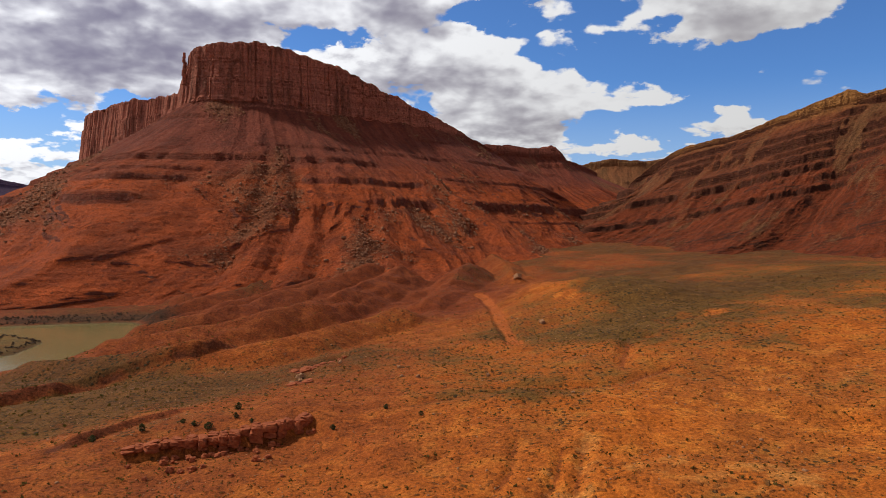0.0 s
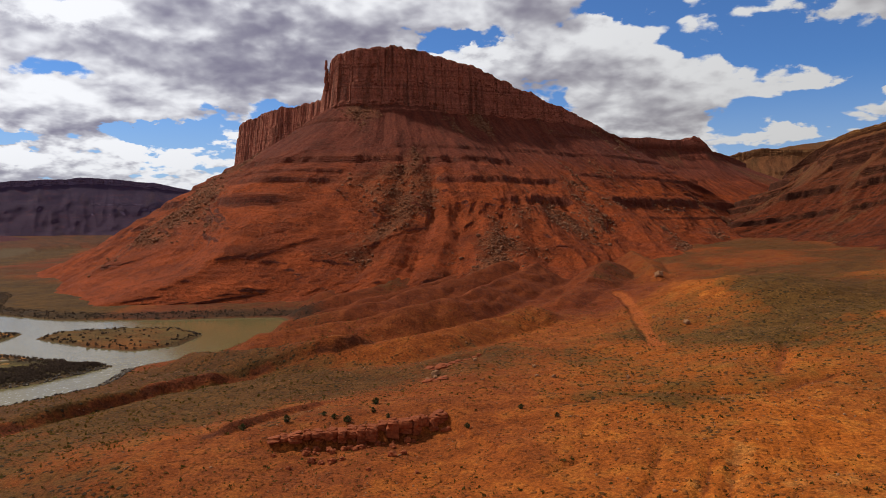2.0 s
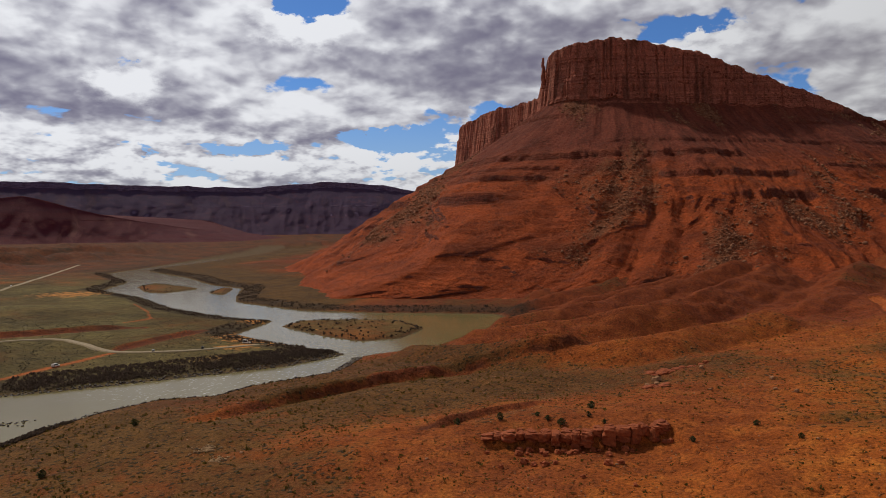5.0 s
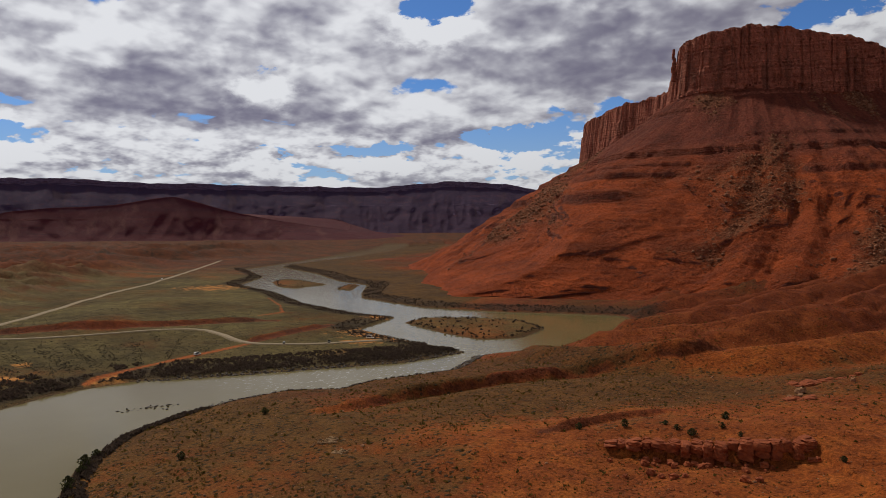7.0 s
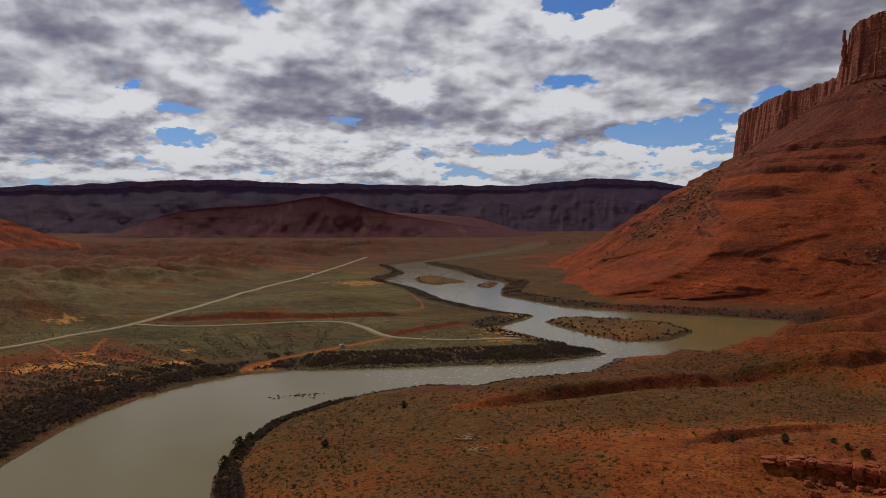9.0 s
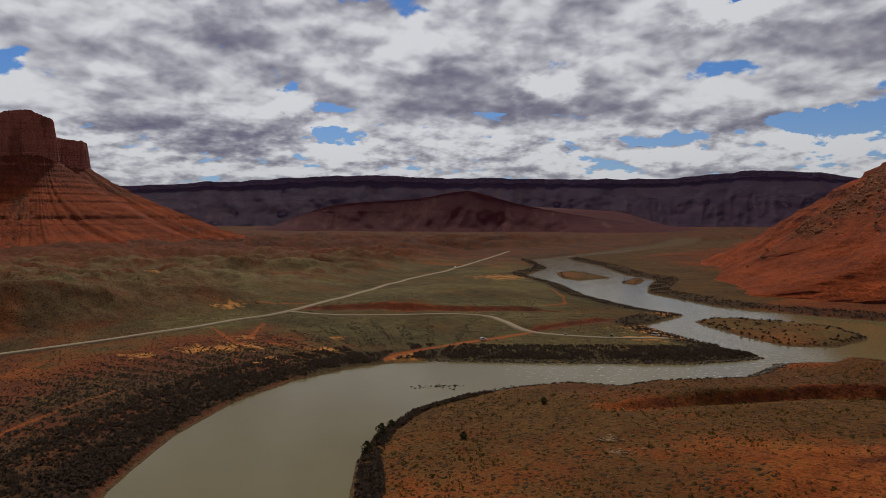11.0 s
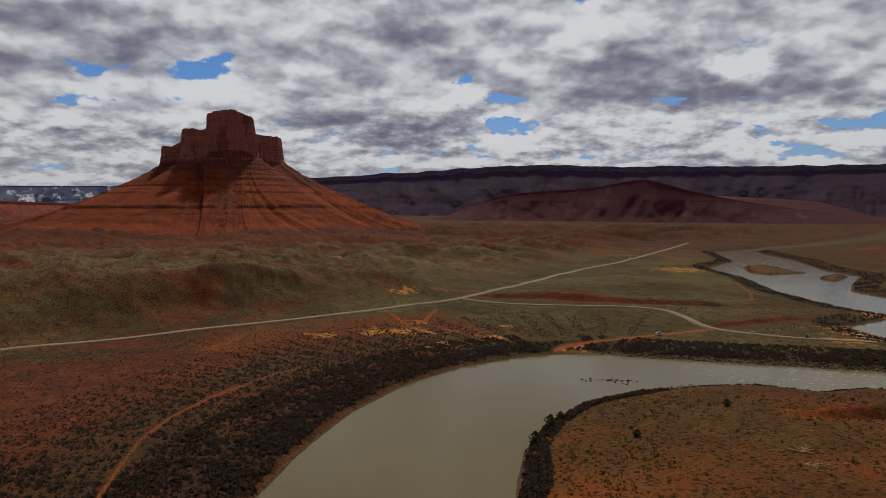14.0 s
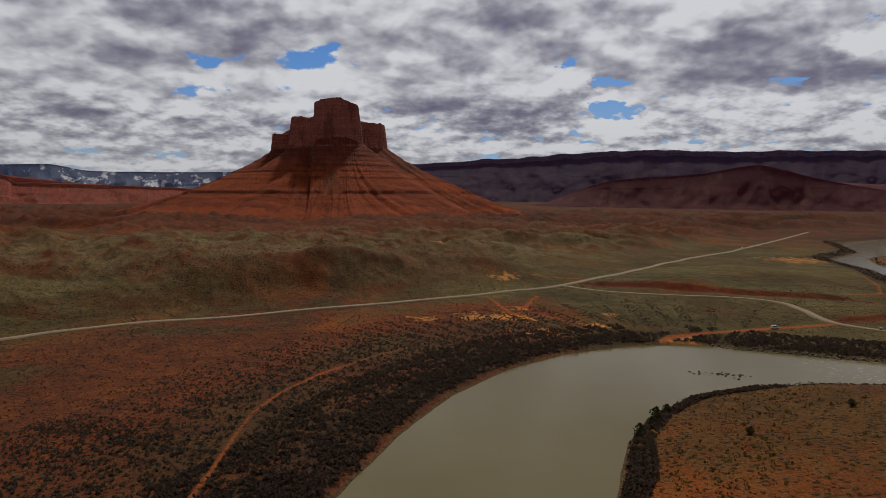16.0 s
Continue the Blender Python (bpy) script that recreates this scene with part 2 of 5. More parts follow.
LEDGE = [(-112, 223), (-100, 226), (-88, 231), (-77, 233), (-66, 236), (-55, 240), (-45, 248)]
WASH = [(-232, 195), (-229, 215), (-224, 252), (-216, 276), (-207, 304), (-202, 320), (-187, 338), (-167, 353), (-147, 362), (-129, 370), (-113, 387), (-104, 410)]
SCARP = [(-126, 228), (-119, 237), (-115, 249), (-108, 261), (-94, 271)]
STRIP = [(30, 580), (35, 545), (37, 493), (38, 423), (40, 374)]
CUTS = [([(-17, 258), (4, 262), (26, 272), (47, 268), (69, 269), (110, 300)], 1.6, 3.5), ([(110, 350), (94, 349), (83, 316), (72, 282)], 1.8, 4.0),
        ([(30, 165), (38, 190), (44, 212)], 1.6, 2.6), ([(22, 168), (32, 190), (36, 206)], 1.2, 2.2), ([(-10, 200), (-3, 206), (3, 212)], 1.0, 1.6),
        ([(12, 175), (20, 196), (24, 220)], 0.9, 2.0), ([(-70, 335), (-62, 356), (-50, 380)], 2.5, 4.0), ([(120, 200), (135, 240), (160, 290)], 1.0, 5.0)]
RIDGES = [([(-40, 770), (-54, 723), (-74, 641), (-87, 559), (-106, 520), (-124, 491), (-147, 476), (-170, 466), (-196, 449), (-232, 440)], 22, 10),
          ([(-150, 960), (-162, 899), (-183, 804), (-204, 737), (-223, 686), (-249, 654), (-262, 622)], 22, 8),
          ([(-60, 850), (-88, 765), (-124, 689), (-150, 640), (-161, 583), (-184, 554), (-204, 525), (-235, 505)], 22, 9),
          ([(-20, 500), (-53, 459), (-74, 411), (-95, 389), (-117, 381), (-142, 372), (-172, 370), (-208, 371), (-240, 385)], 13, 8),
          ([(-235, 980), (-245, 900), (-249, 853), (-265, 777), (-268, 700)], 20, 7), ([(30, 800), (12, 690), (2, 590), (-16, 520)], 18, 6),
          ([(-110, 880), (-128, 800), (-150, 730), (-180, 670), (-205, 610), (-228, 570)], 17, 7), ([(60, 900), (75, 780), (70, 690)], 14, 5)]
TERRACE = [(-450, -215), (-478, -165), (-505, -100), (-533, -30), (-562, 30), (-612, 78), (-690, 112)]
SIDE_CUT = [(-428, 326), (-438, 363), (-451, 423)]
PLAIN_CUT = [(-621, 212), (-597, 246), (-566, 285), (-549, 323), (-532, 370), (-510, 410)]


def signed(x, y, line):
    """Distance to a polyline, positive to the left of its way, and how far along."""
    d, at = to_line(x, y, line)
    n = len(line) - 1
    i = np.minimum((at * n).astype(int), n - 1)
    p = np.array(line, float)
    e = p[i + 1] - p[i]
    side = e[..., 0] * (y - p[i][..., 1]) - e[..., 1] * (x - p[i][..., 0])
    return np.where(side > 0, d, -d), at


def ground_parts(x, y):
    """Height of the land and masks of what covers it."""
    wob = 5.0 * fbm(x / 26, y / 26, 3, 3)
    d_river, _ = to_line(x, y, RIVER + RIVER[:1])
    s = np.where(inside(x, y, RIVER), -d_river, d_river) + wob * np.clip(d_river / 25, 0.15, 1)
    for ring in ISLANDS:
        d, _ = to_line(x, y, ring + ring[:1])
        isle = np.where(inside(x, y, ring), d, -d) + 0.4 * wob
        s = np.maximum(s, np.minimum(isle, 9.0))
    land = np.clip(s, 0, None)
    near = inside(x, y, NEAR_SIDE)
    bank = np.where(s < 0, np.maximum(s * 0.25, -2.5), 1.3 * step(s, 0, 5) + 1.4 * step(s, 4, 22))
    # fan under the mesa, on the near side; a wide flat on the other
    fan = 0.075 * land + 0.00005 * land ** 2
    fan = np.where(fan > 50, 50 + (fan - 50) * 0.42, fan) * (0.25 + 0.75 * step(x, -700, -150))
    z = bank + np.where(near, fan, 0.011 * land)
    far = step(land, 30, 140)
    z = z + np.where(near, 4.0, 1.2) * far * fbm(x / 75, y / 75, 4, 21) + np.where(near, 0.5, 0.15) * step(land, 4, 30) * fbm(x / 13, y / 13, 3, 31)
    # badlands below the mesa
    bad = near * step(np.hypot((x + 75) / 290, (y - 640) / 210), 1.2, 0.4) * step(land, 8, 60)
    warp = 18 * fbm(x / 90, y / 90, 2, 47)
    tent = np.zeros_like(x)
    rill = ridged((x + 0.6 * warp) / 22, (y - 0.6 * warp) / 17, 3, 43, 0.5)
    for line, h0, h1 in RIDGES:
        d, at = to_line(x + 0.35 * warp, y + 0.25 * warp, line)
        high = (h0 + (h1 - h0) * at) * (0.95 + 0.25 * fbm(x / 80, y / 80, 2, 48))
        wide = 1.5 * high + 6
        k = np.clip(1 - d / wide, 0, 1)
        tent = np.maximum(tent, high * (k + 0.5 * k * (1 - k) * (rill - 0.5)) * step(at, 0, 0.05) * step(at, 1.0, 0.94))
    z = z + near * tent + bad * (3.0 * ridged((0.89 * x - 0.46 * y + 0.8 * warp) / 36, (0.46 * x + 0.89 * y) / 130, 3, 41, 0.5) - 1.6)
    d, at = signed(x, y, TERRACE)
    z = z + (~near) * (13 + 5 * fbm(x / 90, y / 90, 2, 58)) * step(d + 14 * fbm(x / 70, y / 70, 2, 57) + 9 * (ridged(x / 48, y / 42, 3, 63, 0.5) - 0.5), 0, 58) * step(at, 1.0, 0.8) * step(d, 420, 160)
    # low clay hills on the flat
    d_road, _ = to_line(x, y, MAIN_ROAD)
    hills = (~near) * step(land, 120, 340) * step(np.hypot(x, y), 3200, 2200) * step(d_road, 14, 130) * step(x + 0.35 * y, -330, -520)
    crest = np.maximum(ridged(x / 150 + 0.35 * fbm(x / 300, y / 300, 2, 59), y / 360, 2, 51, 0.30) - 0.30, 0)
    z = z + hills * (21 * crest + 9 * fbm(x / 420, y / 420, 2, 55) + (3.0 + 6.0 * crest) * (ridged(x / 85 + 0.3 * fbm(x / 120, y / 120, 2, 60), y / 70, 4, 53, 0.5) - 0.4) + 1.5 * ridged(x / 44 + 0.4 * fbm(x / 60, y / 60, 2, 61), y / 40, 3, 62, 0.55) - 1)
    top = np.clip(ridged(x / 85 + 0.3 * fbm(x / 120, y / 120, 2, 60), y / 70, 3, 53, 0.45) - 0.2, 0, 1)
    crests = hills * np.clip(top + 0.8 * step(crest, 0.25, 0.65), 0, 1)
    hills = np.clip(hills * crest * 1.6, 0, 1)
    # mounds
    for mx, my, mr, mh in ((112, 490, 58, 19), (60, 560, 60, 7), (-640, -10, 100, 10), (-760, 140, 120, 8), (330, 520, 110, 8), (150, 390, 45, 5), (-700, 420, 60, 7)):
        z = z + mh * np.exp(-((x - mx) ** 2 + (y - my) ** 2) / mr ** 2)
    # broad swell of the distance
    z = z + 26 * step(np.hypot(x, y), 1500, 4200) * (~near)
    # washes and scarps
    d, at = signed(x, y, WASH)
    env = step(at, 0.02, 0.25) * step(at, 1.0, 0.9)
    z = z + env * ((5.2 + 2.0 * wob / 5) * step(d + 0.7 * wob, 0, 5) * np.exp(-np.maximum(d, 0) / 48) - 1.8 * np.exp(-(d / 7) ** 2)) * (np.abs(d) < 160)
    d, at = signed(x, y, SCARP)
    z = z + step(at, 0.0, 0.2) * step(at, 1.0, 0.8) * (3.0 * step(d, 0, 2.5) * np.exp(-np.maximum(d, 0) / 16) - 0.5 * np.exp(-(d / 3) ** 2))
    d, at = signed(x, y, LEDGE)
    env = step(at, 0.0, 0.35) * (1 - 0.45 * step(at, 0.8, 1.0)) * step(at, 1.0, 0.985)
    z = z - 4.8 * env * step(d, 0.6, -1.2) * np.exp(-np.abs(d) / 34) * (d < 1.0) + 0.6 * env * step(d, -1, 1) * np.exp(-np.maximum(d, 0) / 12)
    d, _ = to_line(x, y, STRIP)
    z = z - 1.8 * step(d, 7, 3)
    for line, depth, wide in CUTS:
        d, at = to_line(x, y, line)
        z = z - depth * np.exp(-(d / wide) ** 2) * step(at, 0, 0.15) * step(at, 1, 0.85)
    for line, high in ((PLAIN_CUT, 4.0), (SIDE_CUT, 2.4)):
        d, at = signed(x, y, line)
        z = z + high * step(at, 0, 0.12) * step(at, 1, 0.88) * step(d + 0.5 * wob, 0, 5) * np.exp(-np.maximum(d, 0) / 45)
    return z, s, near, bad, hills, crests


def height(x, y):
    return ground_parts(np.atleast_1d(np.asarray(x, float)), np.atleast_1d(np.asarray(y, float)))[0]

# ---- materials ----
def material(name, rough=0.9, spec=0.25):
    m = bpy.data.materials.new(name)
    m.use_nodes = True
    m.node_tree.nodes.clear()
    N = Nodes(m.node_tree)
    N.shader = N.add("ShaderNodeBsdfPrincipled", {"Roughness": rough, "Specular IOR Level": spec})
    N.links.new(N.shader.outputs[0], N.add("ShaderNodeOutputMaterial").inputs[0])
    N.at = N.add("ShaderNodeNewGeometry").outputs["Position"]
    return m, N


def finish(N, colour, bump=None, strength=0.5, distance=1.0):
    N.put(N.shader.inputs["Base Color"], colour)
    if bump is not None:
        b = N.add("ShaderNodeBump", {"Strength": strength, "Distance": distance, "Height": bump})
        N.links.new(b.outputs[0], N.shader.inputs["Normal"])


def attribute(N, name):
    return N.add("ShaderNodeAttribute", attribute_name=name).outputs["Fac"]


def ground_material():
    m, N = material("desert_soil", 0.95, 0.12)
    sage, track, pale, damp, dark = (attribute(N, k) for k in ("sage", "track", "pale", "damp", "dark"))
    deep, olive = attribute(N, "deep"), attribute(N, "olive")
    crest = attribute(N, "crest")
    n1, n2, n3 = N.noise(N.at, 0.012, 4), N.noise(N.at, 0.11, 6, 0.6), N.noise(N.at, 0.9, 4, 0.65)
    soil = N.mix(N.ramp(n1, 0.35, 0.65), (0.47, 0.119, 0.014), (0.36, 0.098, 0.016))
    soil = N.mix(N.ramp(n2, 0.45, 0.72, 0.0, 0.6), soil, (0.50, 0.18, 0.028))
    soil = N.mix(1.0, soil, N.mix(N.ramp(n2, 0.3, 0.7), (0.78, 0.78, 0.78), (1.15, 1.15, 1.15)), "MULTIPLY")
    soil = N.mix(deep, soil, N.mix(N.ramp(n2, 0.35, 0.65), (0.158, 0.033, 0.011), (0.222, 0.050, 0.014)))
    scrub = N.mix(N.ramp(n2, 0.35, 0.65), (0.098, 0.046, 0.011), (0.156, 0.073, 0.017))
    scrub = N.mix(N.math("MULTIPLY", deep, 0.8), scrub, N.mix(N.ramp(n2, 0.35, 0.65), (0.095, 0.034, 0.013), (0.145, 0.048, 0.016)))
    grit = N.math("ADD", sage, N.math("MULTIPLY", N.math("SUBTRACT", n2, 0.5), 1.3))
    c = N.mix(N.ramp(grit, 0.2, 0.8), soil, scrub)
    up = N.add("ShaderNodeSeparateXYZ", {0: N.add("ShaderNodeNewGeometry").outputs["Normal"]}).outputs[2]
    grass = N.mix(N.ramp(n2, 0.35, 0.65), (0.098, 0.074, 0.025), (0.160, 0.122, 0.043))
    grass = N.mix(1.0, grass, N.mix(N.ramp(n1, 0.36, 0.62), (0.62, 0.58, 0.56), (1.1, 1.1, 1.1)), "MULTIPLY")
    grass = N.mix(N.ramp(N.math("ADD", up, N.math("MULTIPLY", N.math("SUBTRACT", n1, 0.5), 0.12)), 0.98, 0.92, 0.0, 0.55), grass, N.mix(N.ramp(n1, 0.42, 0.56), (0.150, 0.045, 0.018), (0.070, 0.050, 0.022)))
    # painted highlight: hill crests lightened to bring out their relief
    grass = N.mix(N.math("MULTIPLY", crest, N.ramp(n2, 0.3, 0.6, 0.3, 0.9)), grass, (0.21, 0.150, 0.068))
    c = N.mix(olive, c, grass)
    # small bushes too far off to stand alone
    at = N.vec("ADD", N.at, N.vec("SCALE", N.add("ShaderNodeTexNoise", {"Vector": N.at, "Scale": 0.9, "Detail": 3.0}).outputs["Color"], 1.6))
    cells = N.add("ShaderNodeTexVoronoi", {"Vector": at, "Scale": 0.42, "Randomness": 1.0}, feature="F1")
    dots = N.ramp(cells.outputs["Distance"], 0.40, 0.27)
    keep = N.ramp(N.add("ShaderNodeSeparateColor", {0: cells.outputs["Color"]}).outputs[0], 0.35, 0.5)
    dots = N.math("MULTIPLY", dots, keep)
    c = N.mix(N.math("MULTIPLY", dots, N.ramp(N.math("ADD", sage, N.math("MULTIPLY", N.math("SUBTRACT", n2, 0.5), 1.2)), 0.0, 0.55, 0.15, N.ramp(olive, 0.2, 0.9, 0.95, 0.5))), c, (0.048, 0.034, 0.015))
    # dark: thicket floor and brown soil, plus shade painted on scarps and far flat
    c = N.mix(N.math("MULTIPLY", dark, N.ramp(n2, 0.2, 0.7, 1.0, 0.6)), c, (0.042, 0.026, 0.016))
    c = N.mix(N.math("MULTIPLY", pale, N.ramp(n2, 0.34, 0.56)), c, (0.58, 0.245, 0.062))
    c = N.mix(N.math("MULTIPLY", track, N.ramp(n3, 0.2, 0.6, 0.6, 1.0)), c, (0.42, 0.105, 0.024))
    c = N.mix(damp, c, (0.12, 0.075, 0.038))
    n4 = N.noise(N.at, 3.0, 3, 0.7)
    c = N.mix(1.0, c, N.mix(N.ramp(n3, 0.3, 0.7), (0.60, 0.60, 0.60), (1.28, 1.28, 1.28)), "MULTIPLY")
    c = N.mix(1.0, c, N.mix(N.ramp(n4, 0.3, 0.7), (0.72, 0.72, 0.72), (1.2, 1.2, 1.2)), "MULTIPLY")
    relief = N.math("ADD", N.math("MULTIPLY", n2, N.ramp(olive, 0.0, 0.8, 0.55, 0.25)), N.math("ADD", N.math("MULTIPLY", n3, 0.6), N.math("MULTIPLY", dots, 0.7)))
    finish(N, c, relief, 1.0, 1.1)
    return m


def rock_material(name, soil, strata, rubble, streak, cap=-999.0, ledge=(0.20, 0.050, 0.028), dip=(0.0, 0.0, 0.0), tint=0.22, brow=None, relief=2.6, rill=0.75):
    """Clay and sandy scree on the slopes, level beds and dark streaks where they are steep, loose rubble in the chutes."""
    m, N = material(name, 0.94, 0.15)
    z = N.add("ShaderNodeSeparateXYZ", {0: N.at}).outputs[2]
    flat = N.math("ADD", N.vec("DOT_PRODUCT", N.at, (dip[0], dip[1], 1.0)), dip[2])
    wavy = N.math("ADD", flat, N.math("MULTIPLY", N.noise(N.at, 0.008, 3), 16.0))
    beds = N.noise(N.add("ShaderNodeCombineXYZ", {2: N.math("MULTIPLY", wavy, 0.05)}).outputs[0], 1.0, 4, 0.6)
    thin = N.noise(N.add("ShaderNodeCombineXYZ", {1: 3.0, 2: N.math("MULTIPLY", wavy, 0.30)}).outputs[0], 1.0, 3, 0.6)
    n1, n2, n3 = N.noise(N.at, 0.03, 5, 0.6), N.noise(N.at, 0.22, 6, 0.68), N.noise(N.at, 0.9, 4, 0.65)
    up = N.add("ShaderNodeSeparateXYZ", {0: N.add("ShaderNodeNewGeometry").outputs["Normal"]}).outputs[2]
    ground = N.mix(N.ramp(N.math("ADD", N.math("MULTIPLY", beds, 0.6), N.math("MULTIPLY", n1, 0.4)), 0.42, 0.58), soil[0], soil[1])
    ground = N.mix(N.ramp(N.math("ADD", wavy, N.math("MULTIPLY", n1, 60.0)), 175, 250), ground, soil[2])
    ground = N.mix(N.ramp(N.math("ADD", thin, N.math("MULTIPLY", N.math("SUBTRACT", n1, 0.5), 0.9)), 0.54, 0.68, 0, tint), ground, ledge)
    rock = N.mix(N.ramp(beds, 0.40, 0.60), strata[0], strata[1])
    rock = N.mix(N.ramp(thin, 0.45, 0.65, 0, 0.6), rock, strata[2])
    # brow: tan rock on the crest, with sunlight mixed into its colour
    if brow:
        high = N.ramp(N.math("ADD", wavy, N.math("MULTIPLY", n1, 30.0)), brow[0], brow[1])
        ground, rock = N.mix(high, ground, brow[2]), N.mix(high, rock, brow[3])
    rock = N.mix(N.ramp(wavy, cap - 8, cap + 12), ledge, rock)
    runs = N.noise(N.vec("MULTIPLY", N.at, (0.065, 0.065, 0.005)), 1.0, 5, 0.62)
    rock = N.mix(N.ramp(runs, 0.50, 0.64, 0, 0.65), rock, streak)
    steep = N.ramp(N.math("ADD", up, N.math("MULTIPLY", N.math("SUBTRACT", n2, 0.5), 0.2)), 0.66, 0.52)
    steep = N.math("MAXIMUM", steep, N.math("MULTIPLY", attribute(N, "bed"), N.ramp(n2, 0.35, 0.6, 0.35, 1.0)))
    c = N.mix(steep, ground, rock)
    loose = attribute(N, "loose")
    scree = N.math("ADD", loose, N.math("MULTIPLY", N.math("SUBTRACT", n2, 0.5), 1.4))
    c = N.mix(N.math("MULTIPLY", N.ramp(scree, 0.48, 0.95, 0.0, 0.8), N.ramp(up, 0.5, 0.68)), c, N.mix(N.ramp(n3, 0.35, 0.65), rubble[0], rubble[1]))
    # blocks lying on the slope
    cells = N.add("ShaderNodeTexVoronoi", {"Vector": N.vec("ADD", N.at, N.vec("SCALE", N.add("ShaderNodeTexNoise", {"Vector": N.at, "Scale": 0.5, "Detail": 2.0}).outputs["Color"], 2.0)), "Scale": 0.24, "Randomness": 1.0}, feature="F1")
    pick_one = N.add("ShaderNodeSeparateColor", {0: cells.outputs["Color"]}).outputs
    blocks = N.math("MULTIPLY", N.ramp(cells.outputs["Distance"], 0.42, 0.30), N.math("LESS_THAN", pick_one[0], N.ramp(loose, 0.2, 0.9, 0.12, 0.75)))
    c = N.mix(N.math("MULTIPLY", blocks, 0.75), c, N.mix(pick_one[1], rubble[0], N.mix(0.5, rubble[1], soil[0])))
    c = N.mix(1.0, c, N.mix(N.ramp(n3, 0.3, 0.7), (0.6, 0.6, 0.6), (1.3, 1.3, 1.3)), "MULTIPLY")
    c = N.mix(1.0, c, N.mix(n1, (0.75, 0.75, 0.75), (1.2, 1.2, 1.2)), "MULTIPLY")
    c = N.mix(1.0, c, N.mix(N.ramp(n2, 0.3, 0.7), (0.74, 0.74, 0.74), (1.2, 1.2, 1.2)), "MULTIPLY")
    # rills that run down the slope, darker in their grooves
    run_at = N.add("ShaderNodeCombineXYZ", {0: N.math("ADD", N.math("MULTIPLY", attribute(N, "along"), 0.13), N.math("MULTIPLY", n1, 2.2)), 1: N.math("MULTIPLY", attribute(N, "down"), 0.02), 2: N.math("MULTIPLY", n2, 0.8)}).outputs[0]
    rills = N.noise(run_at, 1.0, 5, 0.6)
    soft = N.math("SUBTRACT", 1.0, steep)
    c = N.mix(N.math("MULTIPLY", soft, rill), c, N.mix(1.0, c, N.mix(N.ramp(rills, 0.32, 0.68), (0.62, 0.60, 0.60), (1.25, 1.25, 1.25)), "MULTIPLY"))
    bump = N.math("ADD", N.math("ADD", N.math("MULTIPLY", N.math("MULTIPLY", rills, soft), 2.4 * rill), N.math("ADD", N.math("MULTIPLY", n2, 2.6), N.math("MULTIPLY", blocks, 0.9))),
                  N.math("ADD", N.math("MULTIPLY", N.math("MULTIPLY", N.math("ADD", thin, N.math("MULTIPLY", runs, 0.6)), steep), 2.6), N.math("MULTIPLY", n3, 0.6)))
    finish(N, c, bump, 1.0, relief)
    return m


MAT_GROUND = ground_material()
MAT_MESA = rock_material("red_sandstone", ((0.43, 0.085, 0.021), (0.30, 0.061, 0.019), (0.21, 0.050, 0.029)), ((0.50, 0.165, 0.105), (0.38, 0.12, 0.08), (0.56, 0.21, 0.14)),
                         ((0.135, 0.053, 0.025), (0.26, 0.105, 0.05)), (0.18, 0.068, 0.046), 278)
MAT_BUTTE = rock_material("butte_sandstone", ((0.43, 0.085, 0.021), (0.30, 0.061, 0.019), (0.21, 0.050, 0.029)), ((0.52, 0.19, 0.14), (0.42, 0.15, 0.115), (0.56, 0.22, 0.17)),
                         ((0.12, 0.042, 0.022), (0.24, 0.085, 0.04)), (0.18, 0.068, 0.046), 222)
# blue distance haze and shade are put into these colours
MAT_FAR = rock_material("hazed_far_sandstone", ((0.066, 0.033, 0.070), (0.050, 0.028, 0.066), (0.060, 0.036, 0.080)), ((0.18, 0.12, 0.20), (0.14, 0.10, 0.18), (0.20, 0.13, 0.20)),
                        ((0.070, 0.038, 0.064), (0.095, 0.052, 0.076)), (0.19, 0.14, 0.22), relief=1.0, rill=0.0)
# the cloud shade over this hill is painted in as low colours
MAT_REDHILL = rock_material("cloud_shaded_red_clay", ((0.100, 0.018, 0.026), (0.074, 0.016, 0.028), (0.084, 0.020, 0.032)), ((0.18, 0.055, 0.055), (0.14, 0.045, 0.05), (0.2, 0.07, 0.065)),
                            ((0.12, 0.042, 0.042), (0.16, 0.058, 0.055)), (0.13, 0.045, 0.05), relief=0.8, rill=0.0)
MAT_TAN = rock_material("tan_sandstone", ((0.23, 0.048, 0.015), (0.165, 0.037, 0.013), (0.20, 0.056, 0.021)), ((0.27, 0.075, 0.028), (0.16, 0.042, 0.018), (0.31, 0.10, 0.038)),
                        ((0.15, 0.066, 0.027), (0.22, 0.11, 0.045)), (0.12, 0.045, 0.02), 290, dip=(-0.15, 0.155, -111.0), ledge=(0.085, 0.026, 0.014), tint=1.0, brow=(284, 314, (0.34, 0.15, 0.045), (0.42, 0.19, 0.06)))
MAT_PALEHILL = rock_material("tan_hill_rock", ((0.24, 0.088, 0.032), (0.19, 0.066, 0.025), (0.22, 0.085, 0.034)), ((0.32, 0.15, 0.06), (0.22, 0.085, 0.035), (0.36, 0.18, 0.08)),
                             ((0.15, 0.066, 0.027), (0.22, 0.11, 0.045)), (0.14, 0.055, 0.025))
